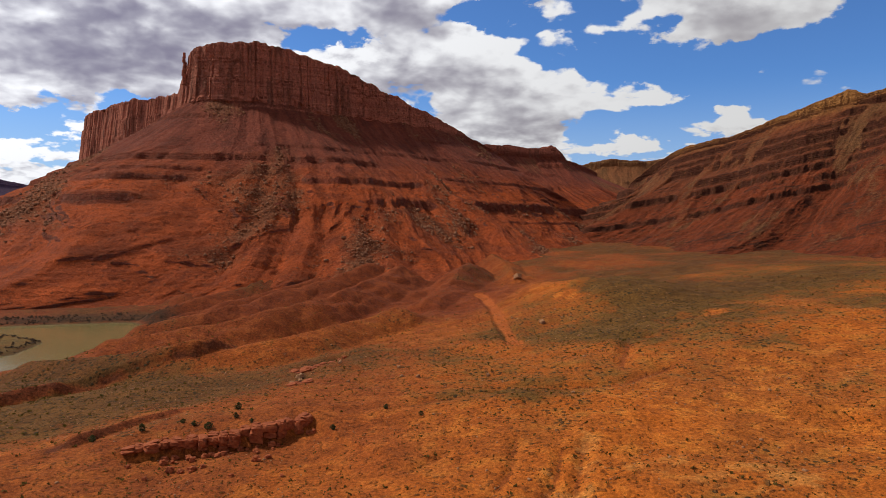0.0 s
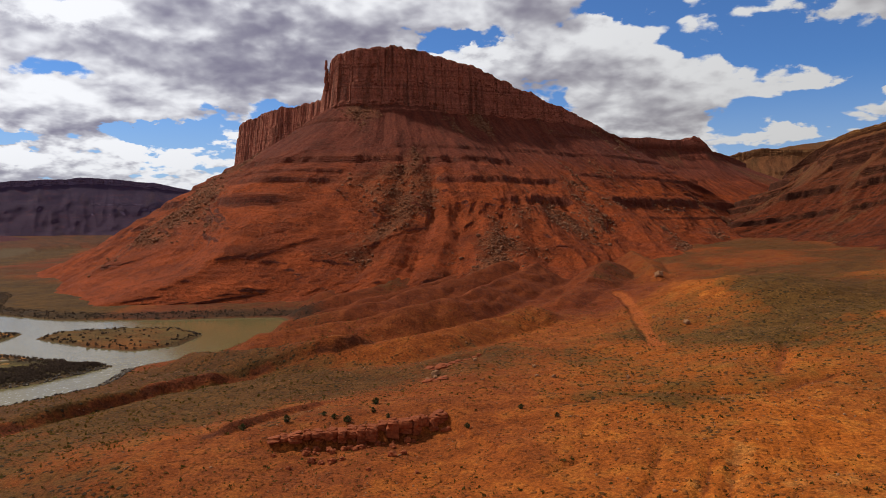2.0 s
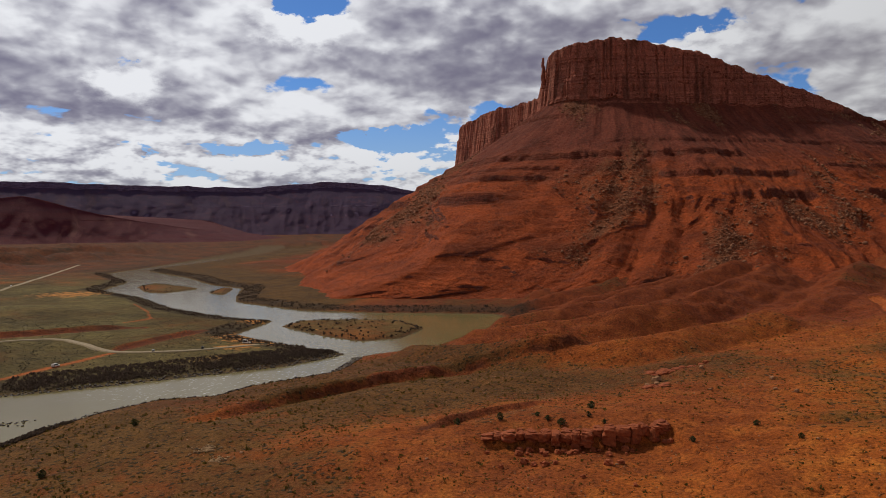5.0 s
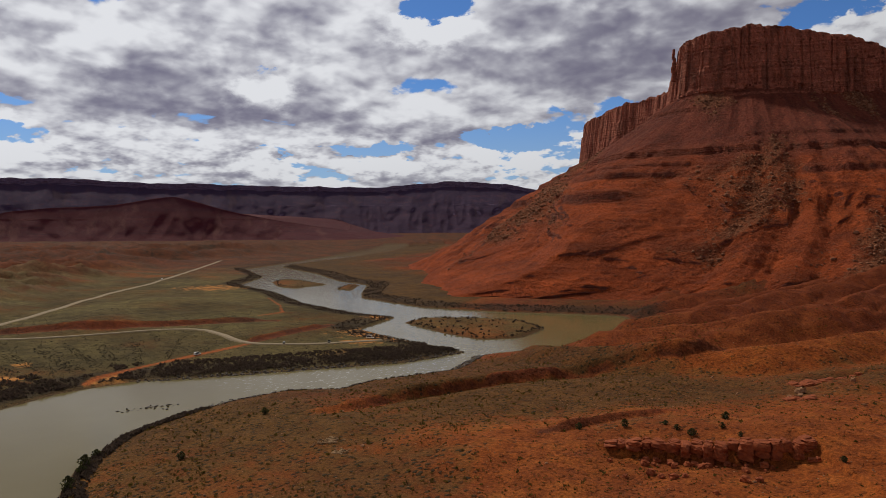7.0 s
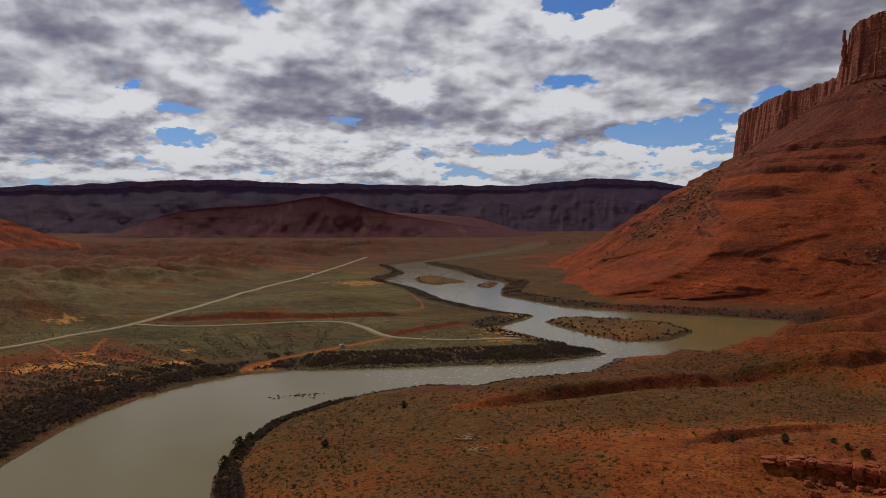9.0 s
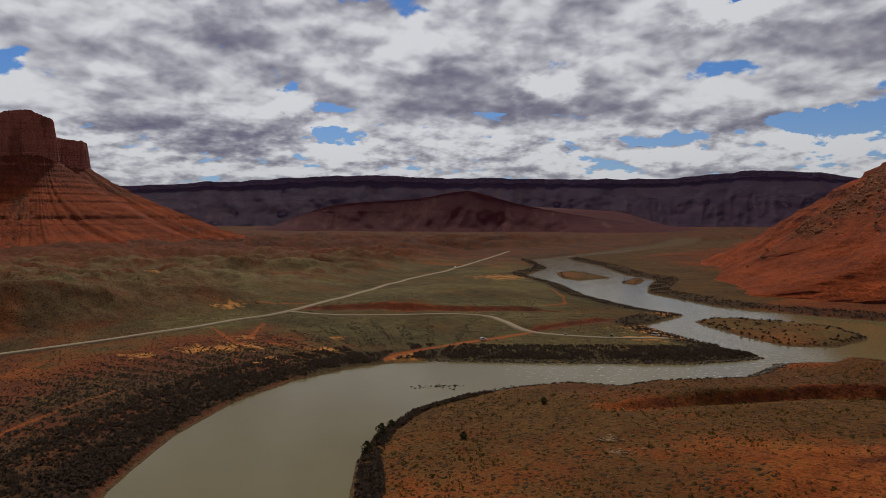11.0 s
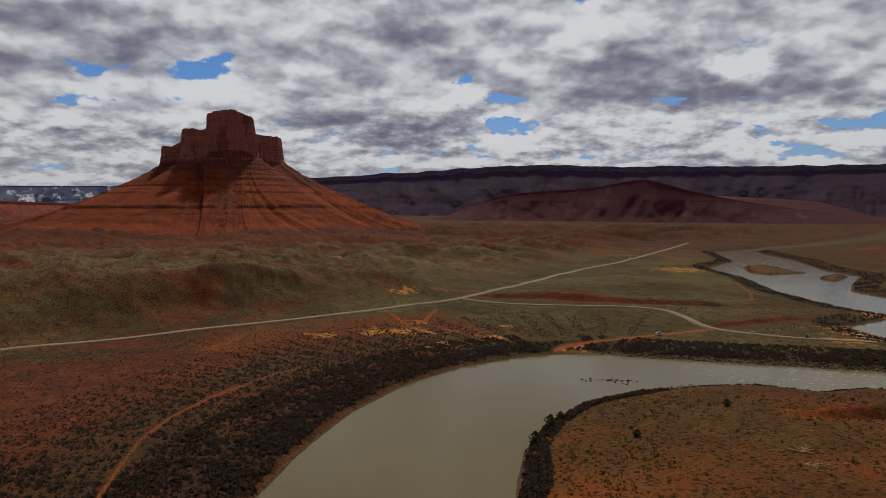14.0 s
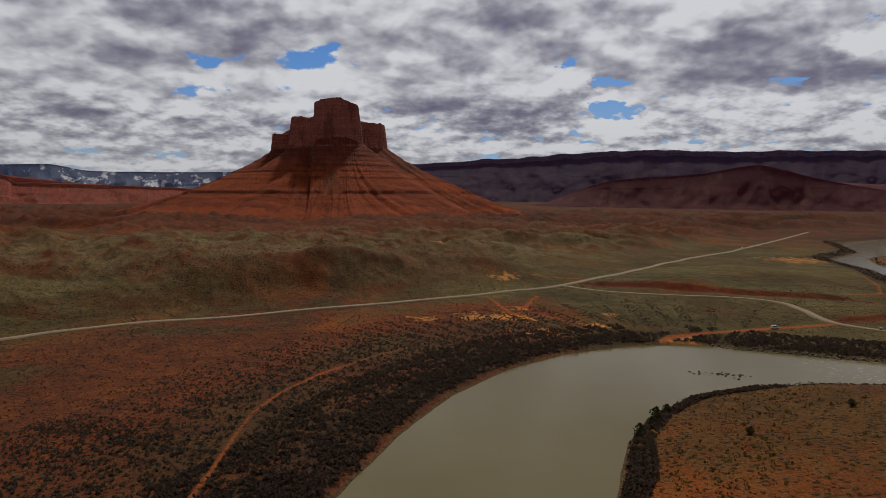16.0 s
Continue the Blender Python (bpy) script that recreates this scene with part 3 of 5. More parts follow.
MAT_LOWRED = rock_material("far_red_cliff", ((0.42, 0.11, 0.07), (0.32, 0.085, 0.06), (0.36, 0.10, 0.065)), ((0.60, 0.17, 0.12), (0.42, 0.13, 0.10), (0.55, 0.22, 0.16)),
                           ((0.20, 0.08, 0.06), (0.26, 0.11, 0.08)), (0.32, 0.11, 0.09))


def snow_material():
    m, N = material("haze_blue_snowy_rock", 0.8, 0.3)
    n = N.noise(N.vec("MULTIPLY", N.at, (1, 1, 0.35)), 0.012, 7, 0.7)
    # bare rock takes the blue of distance haze as its colour
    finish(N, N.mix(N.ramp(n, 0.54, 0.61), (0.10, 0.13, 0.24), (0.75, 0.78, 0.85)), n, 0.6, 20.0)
    return m


def water_material():
    m, N = material("silty_water", 0.12, 0.09)
    n = N.noise(N.at, 0.03, 4, 0.6)
    rip = N.math("ADD", N.noise(N.vec("MULTIPLY", N.at, (1, 1.0, 1)), 0.8, 4, 0.6), N.math("MULTIPLY", N.noise(N.at, 0.18, 3), 1.5))
    xy = N.add("ShaderNodeSeparateXYZ", {0: N.at}).outputs
    rapid = N.math("MULTIPLY", N.math("MULTIPLY", N.ramp(xy[1], 225, 265), N.ramp(xy[1], 440, 400)), N.ramp(xy[0], -372, -345))
    foam = N.math("MULTIPLY", rapid, N.ramp(N.noise(N.vec("MULTIPLY", N.at, (0.55, 0.2, 1)), 1.0, 5, 0.7), 0.575, 0.63))
    water = N.mix(n, (0.150, 0.122, 0.052), (0.182, 0.148, 0.066))
    finish(N, N.mix(N.math("MULTIPLY", foam, 0.7), water, (0.5, 0.47, 0.4)), rip, 0.10, 0.25)
    return m


def plain(name, a, b, scale, rough=0.9, bump=0.3, dist=0.05, spec=0.3):
    m, N = material(name, rough, spec)
    n = N.noise(N.at, scale, 5, 0.62)
    finish(N, N.mix(N.ramp(n, 0.3, 0.7), a, b), n, bump, dist)
    return m


MAT_SNOW, MAT_WATER = snow_material(), water_material()
MAT_ROAD = plain("pale_gravel_road", (0.24, 0.185, 0.115), (0.33, 0.25, 0.16), 0.35)
MAT_LEDGE = plain("red_ledge_rock", (0.34, 0.085, 0.028), (0.20, 0.045, 0.018), 0.8, 0.95, 0.9, 0.25)
MAT_STONE = plain("dusty_boulder", (0.24, 0.11, 0.055), (0.36, 0.19, 0.10), 0.6, 0.95, 0.8, 0.2)
MAT_PALE = plain("pale_sandstone", (0.26, 0.15, 0.075), (0.36, 0.23, 0.12), 0.7, 0.95, 0.6, 0.15)
MAT_RUBBLE = plain("talus_block", (0.17, 0.070, 0.037), (0.31, 0.140, 0.075), 0.5, 0.95, 0.8, 0.2)
MAT_WET = plain("wet_river_stone", (0.035, 0.025, 0.02), (0.09, 0.06, 0.045), 0.9, 0.5, 0.6, 0.1)


def leaf_material(name, a, b, dry):
    m, N = material(name, 0.9, 0.1)
    one = N.add("ShaderNodeNewGeometry").outputs["Random Per Island"]
    c = N.mix(one, a, b)
    c = N.mix(N.ramp(N.noise(N.at, 0.05, 3), 0.45, 0.7, 0, 0.7), c, dry)
    finish(N, c)
    thin = N.add("ShaderNodeBsdfTranslucent", {"Color": c}).outputs[0]
    both = N.add("ShaderNodeMixShader", {0: 0.5, 1: N.shader.outputs[0], 2: thin}).outputs[0]
    N.links.new(both, N.tree.nodes["Material Output"].inputs[0])
    return m


MAT_THICKET = leaf_material("bare_tamarisk", (0.060, 0.042, 0.033), (0.102, 0.071, 0.056), (0.076, 0.055, 0.039))
MAT_SAGE = leaf_material("grey_sage", (0.058, 0.050, 0.038), (0.105, 0.090, 0.068), (0.070, 0.054, 0.034))
MAT_SCRUB = leaf_material("dry_scrub", (0.072, 0.053, 0.014), (0.130, 0.092, 0.024), (0.19, 0.110, 0.028))
MAT_JUNIPER = leaf_material("juniper_green", (0.04, 0.044, 0.018), (0.09, 0.09, 0.034), (0.06, 0.058, 0.024))
MAT_BARK = plain("grey_bark", (0.10, 0.075, 0.055), (0.17, 0.13, 0.10), 4.0, 0.95, 0.6, 0.03)
MAT_GLASS = plain("dark_window", (0.02, 0.02, 0.022), (0.03, 0.03, 0.035), 2.0, 0.08, 0.0, 0.01, 0.6)
MAT_WHITE = plain("white_paint", (0.72, 0.72, 0.70), (0.80, 0.80, 0.78), 1.0, 0.35, 0.0, 0.01, 0.5)
MAT_GREY = plain("grey_paint", (0.16, 0.17, 0.18), (0.2, 0.2, 0.21), 1.0, 0.35, 0.0, 0.01, 0.5)
MAT_BLACK = plain("black_paint", (0.02, 0.02, 0.022), (0.03, 0.03, 0.03), 1.0, 0.4, 0.0, 0.01, 0.5)
MAT_TYRE = plain("tyre_rubber", (0.02, 0.02, 0.02), (0.03, 0.03, 0.03), 5.0, 0.9, 0.2, 0.01)

# ---- large forms ----
def sheet(name, xyz, rows, cols, mat, closed=False, attrs=None, parent=None, flip=False):
    """A mesh on a grid of points (rows x cols); closed: the columns meet."""
    me = bpy.data.meshes.new(name)
    i = np.arange(rows * cols).reshape(rows, cols)
    a = i if not closed else np.hstack([i, i[:, :1]])
    quads = np.stack([a[:-1, :-1], a[:-1, 1:], a[1:, 1:], a[1:, :-1]], -1).reshape(-1, 4)
    if flip:
        quads = quads[:, ::-1]
    me.vertices.add(rows * cols)
    me.vertices.foreach_set("co", np.asarray(xyz, np.float32).reshape(-1))
    me.loops.add(quads.size)
    me.loops.foreach_set("vertex_index", quads.reshape(-1).astype(np.int32))
    me.polygons.add(len(quads))
    me.polygons.foreach_set("loop_start", np.arange(0, quads.size, 4, dtype=np.int32))
    me.update(calc_edges=True)
    for key, v in (attrs or {}).items():
        me.attributes.new(key, "FLOAT", "POINT").data.foreach_set("value", np.asarray(v, np.float32).reshape(-1))
    me.polygons.foreach_set("use_smooth", np.ones(len(quads), bool))
    me.materials.append(mat)
    ob = new(name, me)
    if parent:
        ob.parent = parent
    return ob


DIRT_TRACK = [(-398, 195), (-405, 205), (-411, 237), (-417, 274), (-423, 319)]
BANK_TRACK = [(-190, -26), (-220, -23), (-254, -21), (-280, -19), (-307, -11), (-335, 3), (-358, 20), (-385, 45)]
SAND = [(-469, 62, 6), (-478, 94, 7), (-476, 121, 10), (-470, 110, 8), (-422, 130, 6), (-438, 171, 5), (-432, 150, 4), (-506, 135, 5), (-395, 205, 7), (-385, 425, 20), (-800, 90, 12), (-640, 150, 8), (-850, 575, 24), (-368, 380, 9), (-473, 190, 4), (-457, 491, 8)]
SANDY = [[(-678, 534), (-600, 490), (-553, 455), (-549, 425)], [(-563, 120), (-478, 125), (-419, 108)], [(-554, 160), (-478, 125)], [(-482, 140), (-450, 160), (-418, 174)], [(-654, 163), (-648, 222)]]
PALE = [(33, 178, 5), (38, 192, 6), (45, 208, 5), (59, 191, 7), (87, 181, 9), (70, 178, 7), (90, 176, 8), (150, 260, 6)]
BARE = [(84, 472, 7), (135, 391, 15), (150, 384, 12), (155, 275, 30), (-40, 690, 60), (10, 520, 30), (-30, 215, 40), (-75, 200, 45), (170, 240, 30), (-20, 420, 35)]


def build_ground():
    fine = np.radians(np.linspace(-39, 121, 1290))
    rest = np.radians(np.linspace(122, 320, 120))[1:-1]
    ang = np.concatenate([fine, rest])
    rad = np.concatenate([[0.01, 12.0, 40.0], np.geomspace(62, 150, 50)[:-1], np.geomspace(150, 1150, 340)[:-1], np.geomspace(1150, 2200, 60)[:-1], np.geomspace(2200, 5600, 34)])
    A, Rr = np.meshgrid(ang, rad)
    x, y = -Rr * np.sin(A), Rr * np.cos(A)
    z, s, near, bad, hills, crests = ground_parts(x, y)
    n = fbm(x / 60, y / 60, 4, 71)
    patch = fbm(x / 130, y / 130, 3, 77)
    d1, _ = to_line(x, y, DIRT_TRACK)
    d2, _ = to_line(x, y, BANK_TRACK)
    d3, _ = to_line(x, y, STRIP)
    d4 = np.minimum(to_line(x, y, PLAIN_CUT)[0], to_line(x, y, SIDE_CUT)[0] + 1.0)
    d_left, _ = to_line(x, y, LEFT_BANK)
    track = np.maximum.reduce([step(d1 + n, 3.2, 1.4), 0.7 * step(d2 + 0.6 * n, 1.1, 0.4), *(0.8 * step(to_line(x, y, q)[0] + 2.2 * n, 1.8, 0.5) for q in SANDY), 0.85 * step(d3 + 3 * n, 5, 3)])
    sage = np.where(near, 0.50 + 0.60 * patch + 0.3 * n - 0.22 * bad, 0.80 + 0.45 * n + 0.2 * patch - 0.6 * hills * step(n, 0.2, 0.5))
    # scrub thins east of the ledge, partly painted sun; low bank land keeps grass
    sage = np.where(near, sage - 0.40 * step(x, -90, 60) * step(y, 420, 300) + 0.14 * step(x, -60, -150) + 0.22 * step(x, -130, -210), sage)
    sage += 0.28 * near * np.exp(-((x - 118) ** 2 + (y - 480) ** 2) / 75 ** 2)
    for px, py, pr in BARE:
        sage -= 0.75 * step(np.hypot(x - px, y - py) + 22 * n, pr * 1.5, 0)
    meadow = (~near) * step(y + 0.25 * x + 70 * n, -20, -150) * step(d_left, 70, 120) * step(d_left, 300, 200)
    sage = sage - 0.75 * meadow * step(n + 0.5 * patch, -0.35, 0.15)
    d5, at5 = signed(x, y, WASH)
    scar = near * step(d5, -2, 1) * step(d5 + 9 * n, 6, 3) * step(at5, 0.03, 0.2)
    d6, at6 = signed(x, y, SCARP)
    scar = np.maximum.reduce([scar, step(d6, -1, 0.5) * step(d6, 5, 2.5), step(d4 + 1.2 * n, 7.5, 4.5)])
    sage = sage - 0.9 * scar
    blot = fbm(x / 8, y / 8, 3, 93, 0.65)
    pale = np.zeros_like(x)
    for k, rows in ((1.0, SAND), (0.45, PALE)):
        for px, py, pr in rows:
            pale = np.maximum(pale, k * step(np.hypot(x - px, y - py) / (pr * (0.4 + 0.9 * k)) + 1.5 * blot, 1.25, 0.75))
    damp = step(s, 3.0, 0.3)
    dark = np.where(near, step(s, 45, 15) * step(y, 520, 590), np.maximum(step(d_left, 34, 20), 0.5 * step(y, 170, 110) * step(d_left + 35 * n, 135, 70))) * step(s, 1.5, 5) * (Rr < 1700)
    deep = near * np.maximum(step(y + 0.25 * x, 380, 520), bad) * step(np.hypot(x - 118, y - 470), 40, 110) * step(x, 150, 30)
    sage = sage + near * 0.30 * step(x + 60 * n, 20, 200) * step(y + 60 * n, 300, 480)
    # the last term darkens soil around the ledge, partly painted cloud shade
    deep = np.maximum.reduce([deep, 0.8 * meadow, scar, 0.75 * near * step(d5, 0, 12) * step(d5, 130, 70) * step(y, 200, 240), 0.7 * near * step(y + 40 * n, 560, 700), (~near) * np.clip(1.5 * hills, 0, 1), near * np.clip(0.12 + 0.4 * n, 0, 1) * step(x + 60 * n, -110, -200), near * np.clip(0.35 + 0.9 * patch, 0, 0.8) * step(y + 60 * n, 400, 560), 0.65 * near * step(x + 60 * n, 60, -60) * step(x + 60 * n, -330, -60)])
    sage = sage + 0.25 * near * step(y + 50 * n, 225, 290) * step(y, 430, 350) + 0.10 * near * step(y + 60 * n, 620, 760) * step(x, 60, 140)
    for line, depth, wide in CUTS[:6]:
        d, at = to_line(x, y, line)
        line_cut = 0.6 * step(d + 0.8 * blot, wide * 0.5, wide * 0.1) * step(at, 0, 0.1) * step(at, 1, 0.9)
        deep, dark = np.maximum(deep, line_cut), np.maximum(dark, 0.15 * line_cut)
    clay = near * step(y + 30 * n, 345, 390) * step(y, 680, 600) * step(x + 25 * n, -50, -110)
    sage, deep = sage - 0.55 * clay, np.maximum(deep, 0.85 * clay)
    flood = near * step(x, -410, -480) * step(y, 540, 600) * step(s, 190, 90)
    sage, deep = np.maximum(sage, flood * 1.0) - 0.35 * deep * (1 - flood), deep * (1 - flood)
    # shade on the scarp faces, put in as darker soil
    dark = np.maximum(dark, 0.6 * scar * (0.7 + n))
    dark = np.maximum(dark, 0.6 * flood * step(n, -0.6, 0.3))
    low = (~near) * step(d_left + 40 * n, 190, 110) * step(y + 0.2 * x + 40 * n, 110, 20)
    olive = (~near) * np.clip(0.92 + 0.35 * patch + 0.25 * n - 0.98 * meadow * step(n + 0.7 * patch, -0.40, 0.15) - 0.6 * hills * step(fbm(x / 38, y / 38, 3, 97), 0.0, 0.25) - scar - 0.9 * low, 0, 1)
    deep = np.maximum(deep, 0.9 * low)
    sage = sage - 0.25 * low
    skirt = (~near) * step(np.hypot(x + 2060, y + 60) + 160 * n + 120 * patch, 1250, 850)
    olive, deep = olive * (1 - 0.75 * skirt), np.maximum(deep, 0.7 * skirt)
    # cloud shade over the distant flat, painted as redder and darker soil
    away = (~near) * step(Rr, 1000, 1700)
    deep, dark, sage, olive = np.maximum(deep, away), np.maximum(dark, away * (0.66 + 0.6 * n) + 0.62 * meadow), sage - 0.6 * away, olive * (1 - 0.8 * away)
    isle = np.zeros(np.shape(x), bool)
    for ring in ISLANDS:
        isle |= inside(x, y, ring)
    olive, sage, dark = np.where(isle, 0.55, olive), np.where(isle, 0.55 + 0.6 * n, sage), np.where(isle, 0.35 * step(s, 6, 3), dark)
    deep = np.where(isle, 0.3, deep)
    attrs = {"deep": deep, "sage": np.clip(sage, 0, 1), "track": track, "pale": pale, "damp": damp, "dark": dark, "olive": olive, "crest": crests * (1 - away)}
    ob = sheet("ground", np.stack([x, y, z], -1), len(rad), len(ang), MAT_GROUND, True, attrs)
    return tagged(ob, "red desert soil with sagebrush, gullies and low clay hills", "ground", kind="structure")


def build_road(name, line, wide, label):
    """A ribbon with a low crown, laid on the land."""
    p = np.array(curve_through(line, 10))
    seg = np.hypot(*np.diff(p, axis=0).T)
    at = np.concatenate([[0], np.cumsum(seg)])
    k = np.arange(0, at[-1], 4.0)
    c = np.stack([np.interp(k, at, p[:, 0]), np.interp(k, at, p[:, 1])], 1)
    g = np.gradient(c, axis=0)
    g /= np.linalg.norm(g, axis=1)[:, None]
    side = np.stack([-g[:, 1], g[:, 0]], 1)
    zc = np.max([height(*(c + side * o).T) for o in (-wide / 2, 0, wide / 2)], axis=0)
    zc = np.convolve(np.pad(zc, 4, mode="edge"), np.ones(9) / 9, "valid")
    rows = []
    for o, dz in ((-0.62, -1.2), (-0.5, 0.45), (-0.25, 0.53), (0, 0.55), (0.25, 0.53), (0.5, 0.45), (0.62, -1.2)):
        q = c + side * (o * wide + 0.25 * fbm(k / 15, 0 * k + o, 2, 5)[:, None] * np.sign(o))
        rows.append(np.stack([q[:, 0], q[:, 1], zc + dz], 1))
    ob = sheet(name, np.stack(rows), 7, len(k), MAT_ROAD)
    return tagged(ob, label, "road", kind="structure")


def build_water():
    me = bpy.data.meshes.new("river")
    bm = bmesh.new()
    vs = [bm.verts.new(p) for p in ((-2300, -500, 0), (300, -500, 0), (300, 2400, 0), (-2300, 2400, 0))]
    bm.faces.new(vs)
    bm.to_mesh(me)
    bm.free()
    me.materials.append(MAT_WATER)
    return tagged(new("river_water", me), "calm silty brown-green desert river between low banks", "river", kind="structure")


def loft(name, rim, mat, count, dense, bands, seed, rows_cliff=22, rows_talus=120, gully=38.0, crag=9.0, dip=(0.0, 0.0, 0.0), parent=None, inset=110.0, fill=True, shape=1.35, cover=0.0, spread=110.0, sink=9.0, bumps=6.0, fine=1.0, show=None):
    """A mesa: a closed rim of rows (x, y, top, cliff height, run of the slope, foot), its cliff below and the talus slope down to the foot.
    dense: the stretch of the rim, in rows, that gets three quarters of the columns. bands: hard beds (elevation, height)."""
    n = len(rim)
    k0, k1 = dense
    u = np.concatenate([np.linspace(k0, k1, int(count * 0.8), endpoint=False), np.linspace(k1, k0 + n, count - int(count * 0.8), endpoint=False)])
    r = np.array(rim, float)
    i = np.floor(u).astype(int)
    t = (u - i)[:, None]
    a, b, c, d = (r[(i + q) % n] for q in (-1, 0, 1, 2))
    lin = b * (1 - t) + c * t
    cat = 0.5 * (2 * b + (c - a) * t + (2 * a - 5 * b + 4 * c - d) * t * t + (3 * b - a - 3 * c + d) * t ** 3)
    P = 0.5 * lin + 0.5 * cat
    area = np.sum(r[:, 0] * np.roll(r[:, 1], -1) - np.roll(r[:, 0], -1) * r[:, 1])
    seg = np.roll(P[:, :2], -1, 0) - P[:, :2]
    length = np.concatenate([[0], np.cumsum(np.hypot(*seg.T))])
    arc, total = length[:-1], length[-1]

    more = 0.4 * np.exp(-((u - show[0]) / show[1]) ** 2) if show else 0.0

    def blur(v, metres):
        """Mean over a stretch of the rim."""
        grid = np.linspace(0, total, 1024, endpoint=False)
        w = np.interp(grid, arc, v, period=total)
        f = np.fft.rfft(w) * np.exp(-0.5 * (np.arange(513) * 2 * np.pi * metres / total) ** 2)
        return np.interp(arc, grid, np.fft.irfft(f, 1024), period=total)

    def frame_at(metres):
        px, py = blur(P[:, 0], metres), blur(P[:, 1], metres)
        gx, gy = np.roll(px, -1) - np.roll(px, 1), np.roll(py, -1) - np.roll(py, 1)
        g = np.hypot(gx, gy) + 1e-9
        sg = 1 if area > 0 else -1
        return px, py, blur(sg * gy / g, metres * 0.5), blur(-sg * gx / g, metres * 0.5)

    top, cliff, run = P[:, 2], P[:, 3], P[:, 4]
    px, py, nx, ny = frame_at(2.0 + spread)
    foot = height(px + nx * (run + 0.1 * cliff), py + ny * (run + 0.1 * cliff)) - sink
    top = top + bumps * fbm(arc / (36 if fine else 210), 0 * arc, 4, seed + 1, 0.5 + 0.15 * fine) * np.clip(cliff / 40, 0.5, 1)
    out, loose = [], []
    # the top, from the middle outwards
    for share in (1.0, 0.55, 0.2, 0.04):
        px, py, nx, ny = frame_at(2 + 60 * share)
        x, y = px - nx * inset * share, py - ny * inset * share
        out.append(np.stack([x, y, top - 3 + 4 * share + 2 * fbm(x / 60, y / 60, 3, seed)], 1))
        loose.append(np.full(len(arc), 0.5))
    if fill:
        out[0] = out[0] * 0.02 + out[0].mean(0) * 0.98
    frames = {}
    slab = np.round((fbm(arc / 85, 0 * arc, 3, seed + 2, 0.6) + 0.25 * perlin(arc / 9, 0 * arc, seed + 21)) * 5) / 5
    crack = np.abs(perlin(arc / 27 + perlin(arc / 60, 0 * arc, seed + 22), 0 * arc + 7, seed + 3))
    for q in np.linspace(0, 1, rows_cliff):
        px, py, nx, ny = frames.setdefault(2, frame_at(2.0))
        tier = np.floor(q * 3.2 + 0.5 * perlin(arc / 70, 0 * arc, seed + 25))
        blocks = np.round((fbm(arc / 48, tier * 7.3 + 0 * arc, 2, seed + 24, 0.6)) * 4) / 4
        o = crag * (slab * 1.2 + 0.55 * blocks + 0.12 * tier + 0.24 * fbm(arc / 16, 0 * arc + q * 1.6, 3, seed + 4) - 0.35 * step(crack, 0.09, 0.0) * step(perlin(arc / 50, tier + 0 * arc, seed + 26), -0.2, 0.2)) * np.clip(cliff / 60, 0.15, 1)
        o = o + q * 0.10 * cliff + 0.5 * perlin(arc / 9, q * cliff / 7, seed + 5) - 1.8 * (q < 0.02)
        z = top - q * cliff
        out.append(np.stack([px + nx * o, py + ny * o, z], 1))
        loose.append(np.full(len(arc), 0.2))
    base = top - cliff
    o_base = 0.10 * cliff
    beds_at = [np.zeros((4 + rows_cliff, len(arc)))]
    alongs, downs = [np.tile(arc, (4 + rows_cliff, 1))], [np.zeros((4 + rows_cliff, len(arc)))]
    for v in np.linspace(0, 1, rows_talus)[1:]:
        px, py, nx, ny = frame_at(2 + spread * v)
        off = o_base + run * v
        z = foot + (base - foot) * (1 - v) ** shape
        # spurs and gullies that run down the slope
        way = arc + 26 * fbm(arc / 200, v * 2.2 + 0 * arc, 2, seed + 8)
        bend = 0.30 * fbm(arc / 70, v * run / 90, 3, seed + 18)
        g = ridged(way / 165, v * 0.5 + 0 * arc, 2, seed + 6, 0.35)
        g2 = ridged(way / 58 + 0.5 * bend, v * run / 210, 3, seed + 7)
        g3 = ridged(way / 21 + 1.2 * bend, v * run / 120, 3, seed + 13)
        amp = step(v, 0.0, 0.45)
        push = gully * (amp * (g - 0.45) * (1 + 0.8 * v) + 0.34 * fine * step(v, 0.06, 0.5) * (g2 - 0.45) + (1 - fine) * amp * fbm(arc / 150, v * run / 170, 3, seed + 19) + 0.15 * fine * step(v, 0.08, 0.4) * (g3 - 0.45))
        chute = fbm(way / 62 + 0.6 * bend, v * run / 190, 4, seed + 11, 0.6)
        bare = 1 - step(chute, 0.14, 0.34)
        hard, bed = 0.0, 0 * arc
        for zb, hb in bands:
            there = step(fbm(arc / 330, 0 * arc + zb * 0.13, 3, seed + 9, 0.5) + cover + more, -0.06, 0.10)
            there = there * bare * (0.5 + 0.5 * step(g3 + 0.5 * (g2 - 0.5), 0.15, 0.45))
            zz = zb - dip[0] * px - dip[1] * py - dip[2] + 2.5 * fbm(arc / 60, 0 * arc + zb, 3, seed + 12)
            reach = 0.8 + 0.5 * fbm(arc / 12, 0 * arc + zb, 2, seed + 15)
            bed = np.maximum(bed, there * np.exp(-((z - zz + 0.1 * hb) / (0.30 * hb)) ** 2))
            hard = hard + there * reach * hb * 0.62 * np.tanh((z - zz) / 1.0) * np.exp(-np.abs(z - zz) / (hb * 1.3))
        beds = z + dip[0] * px + dip[1] * py + dip[2] + 2.0 * fbm(arc / 50, v * 3 + 0 * arc, 2, seed + 16)
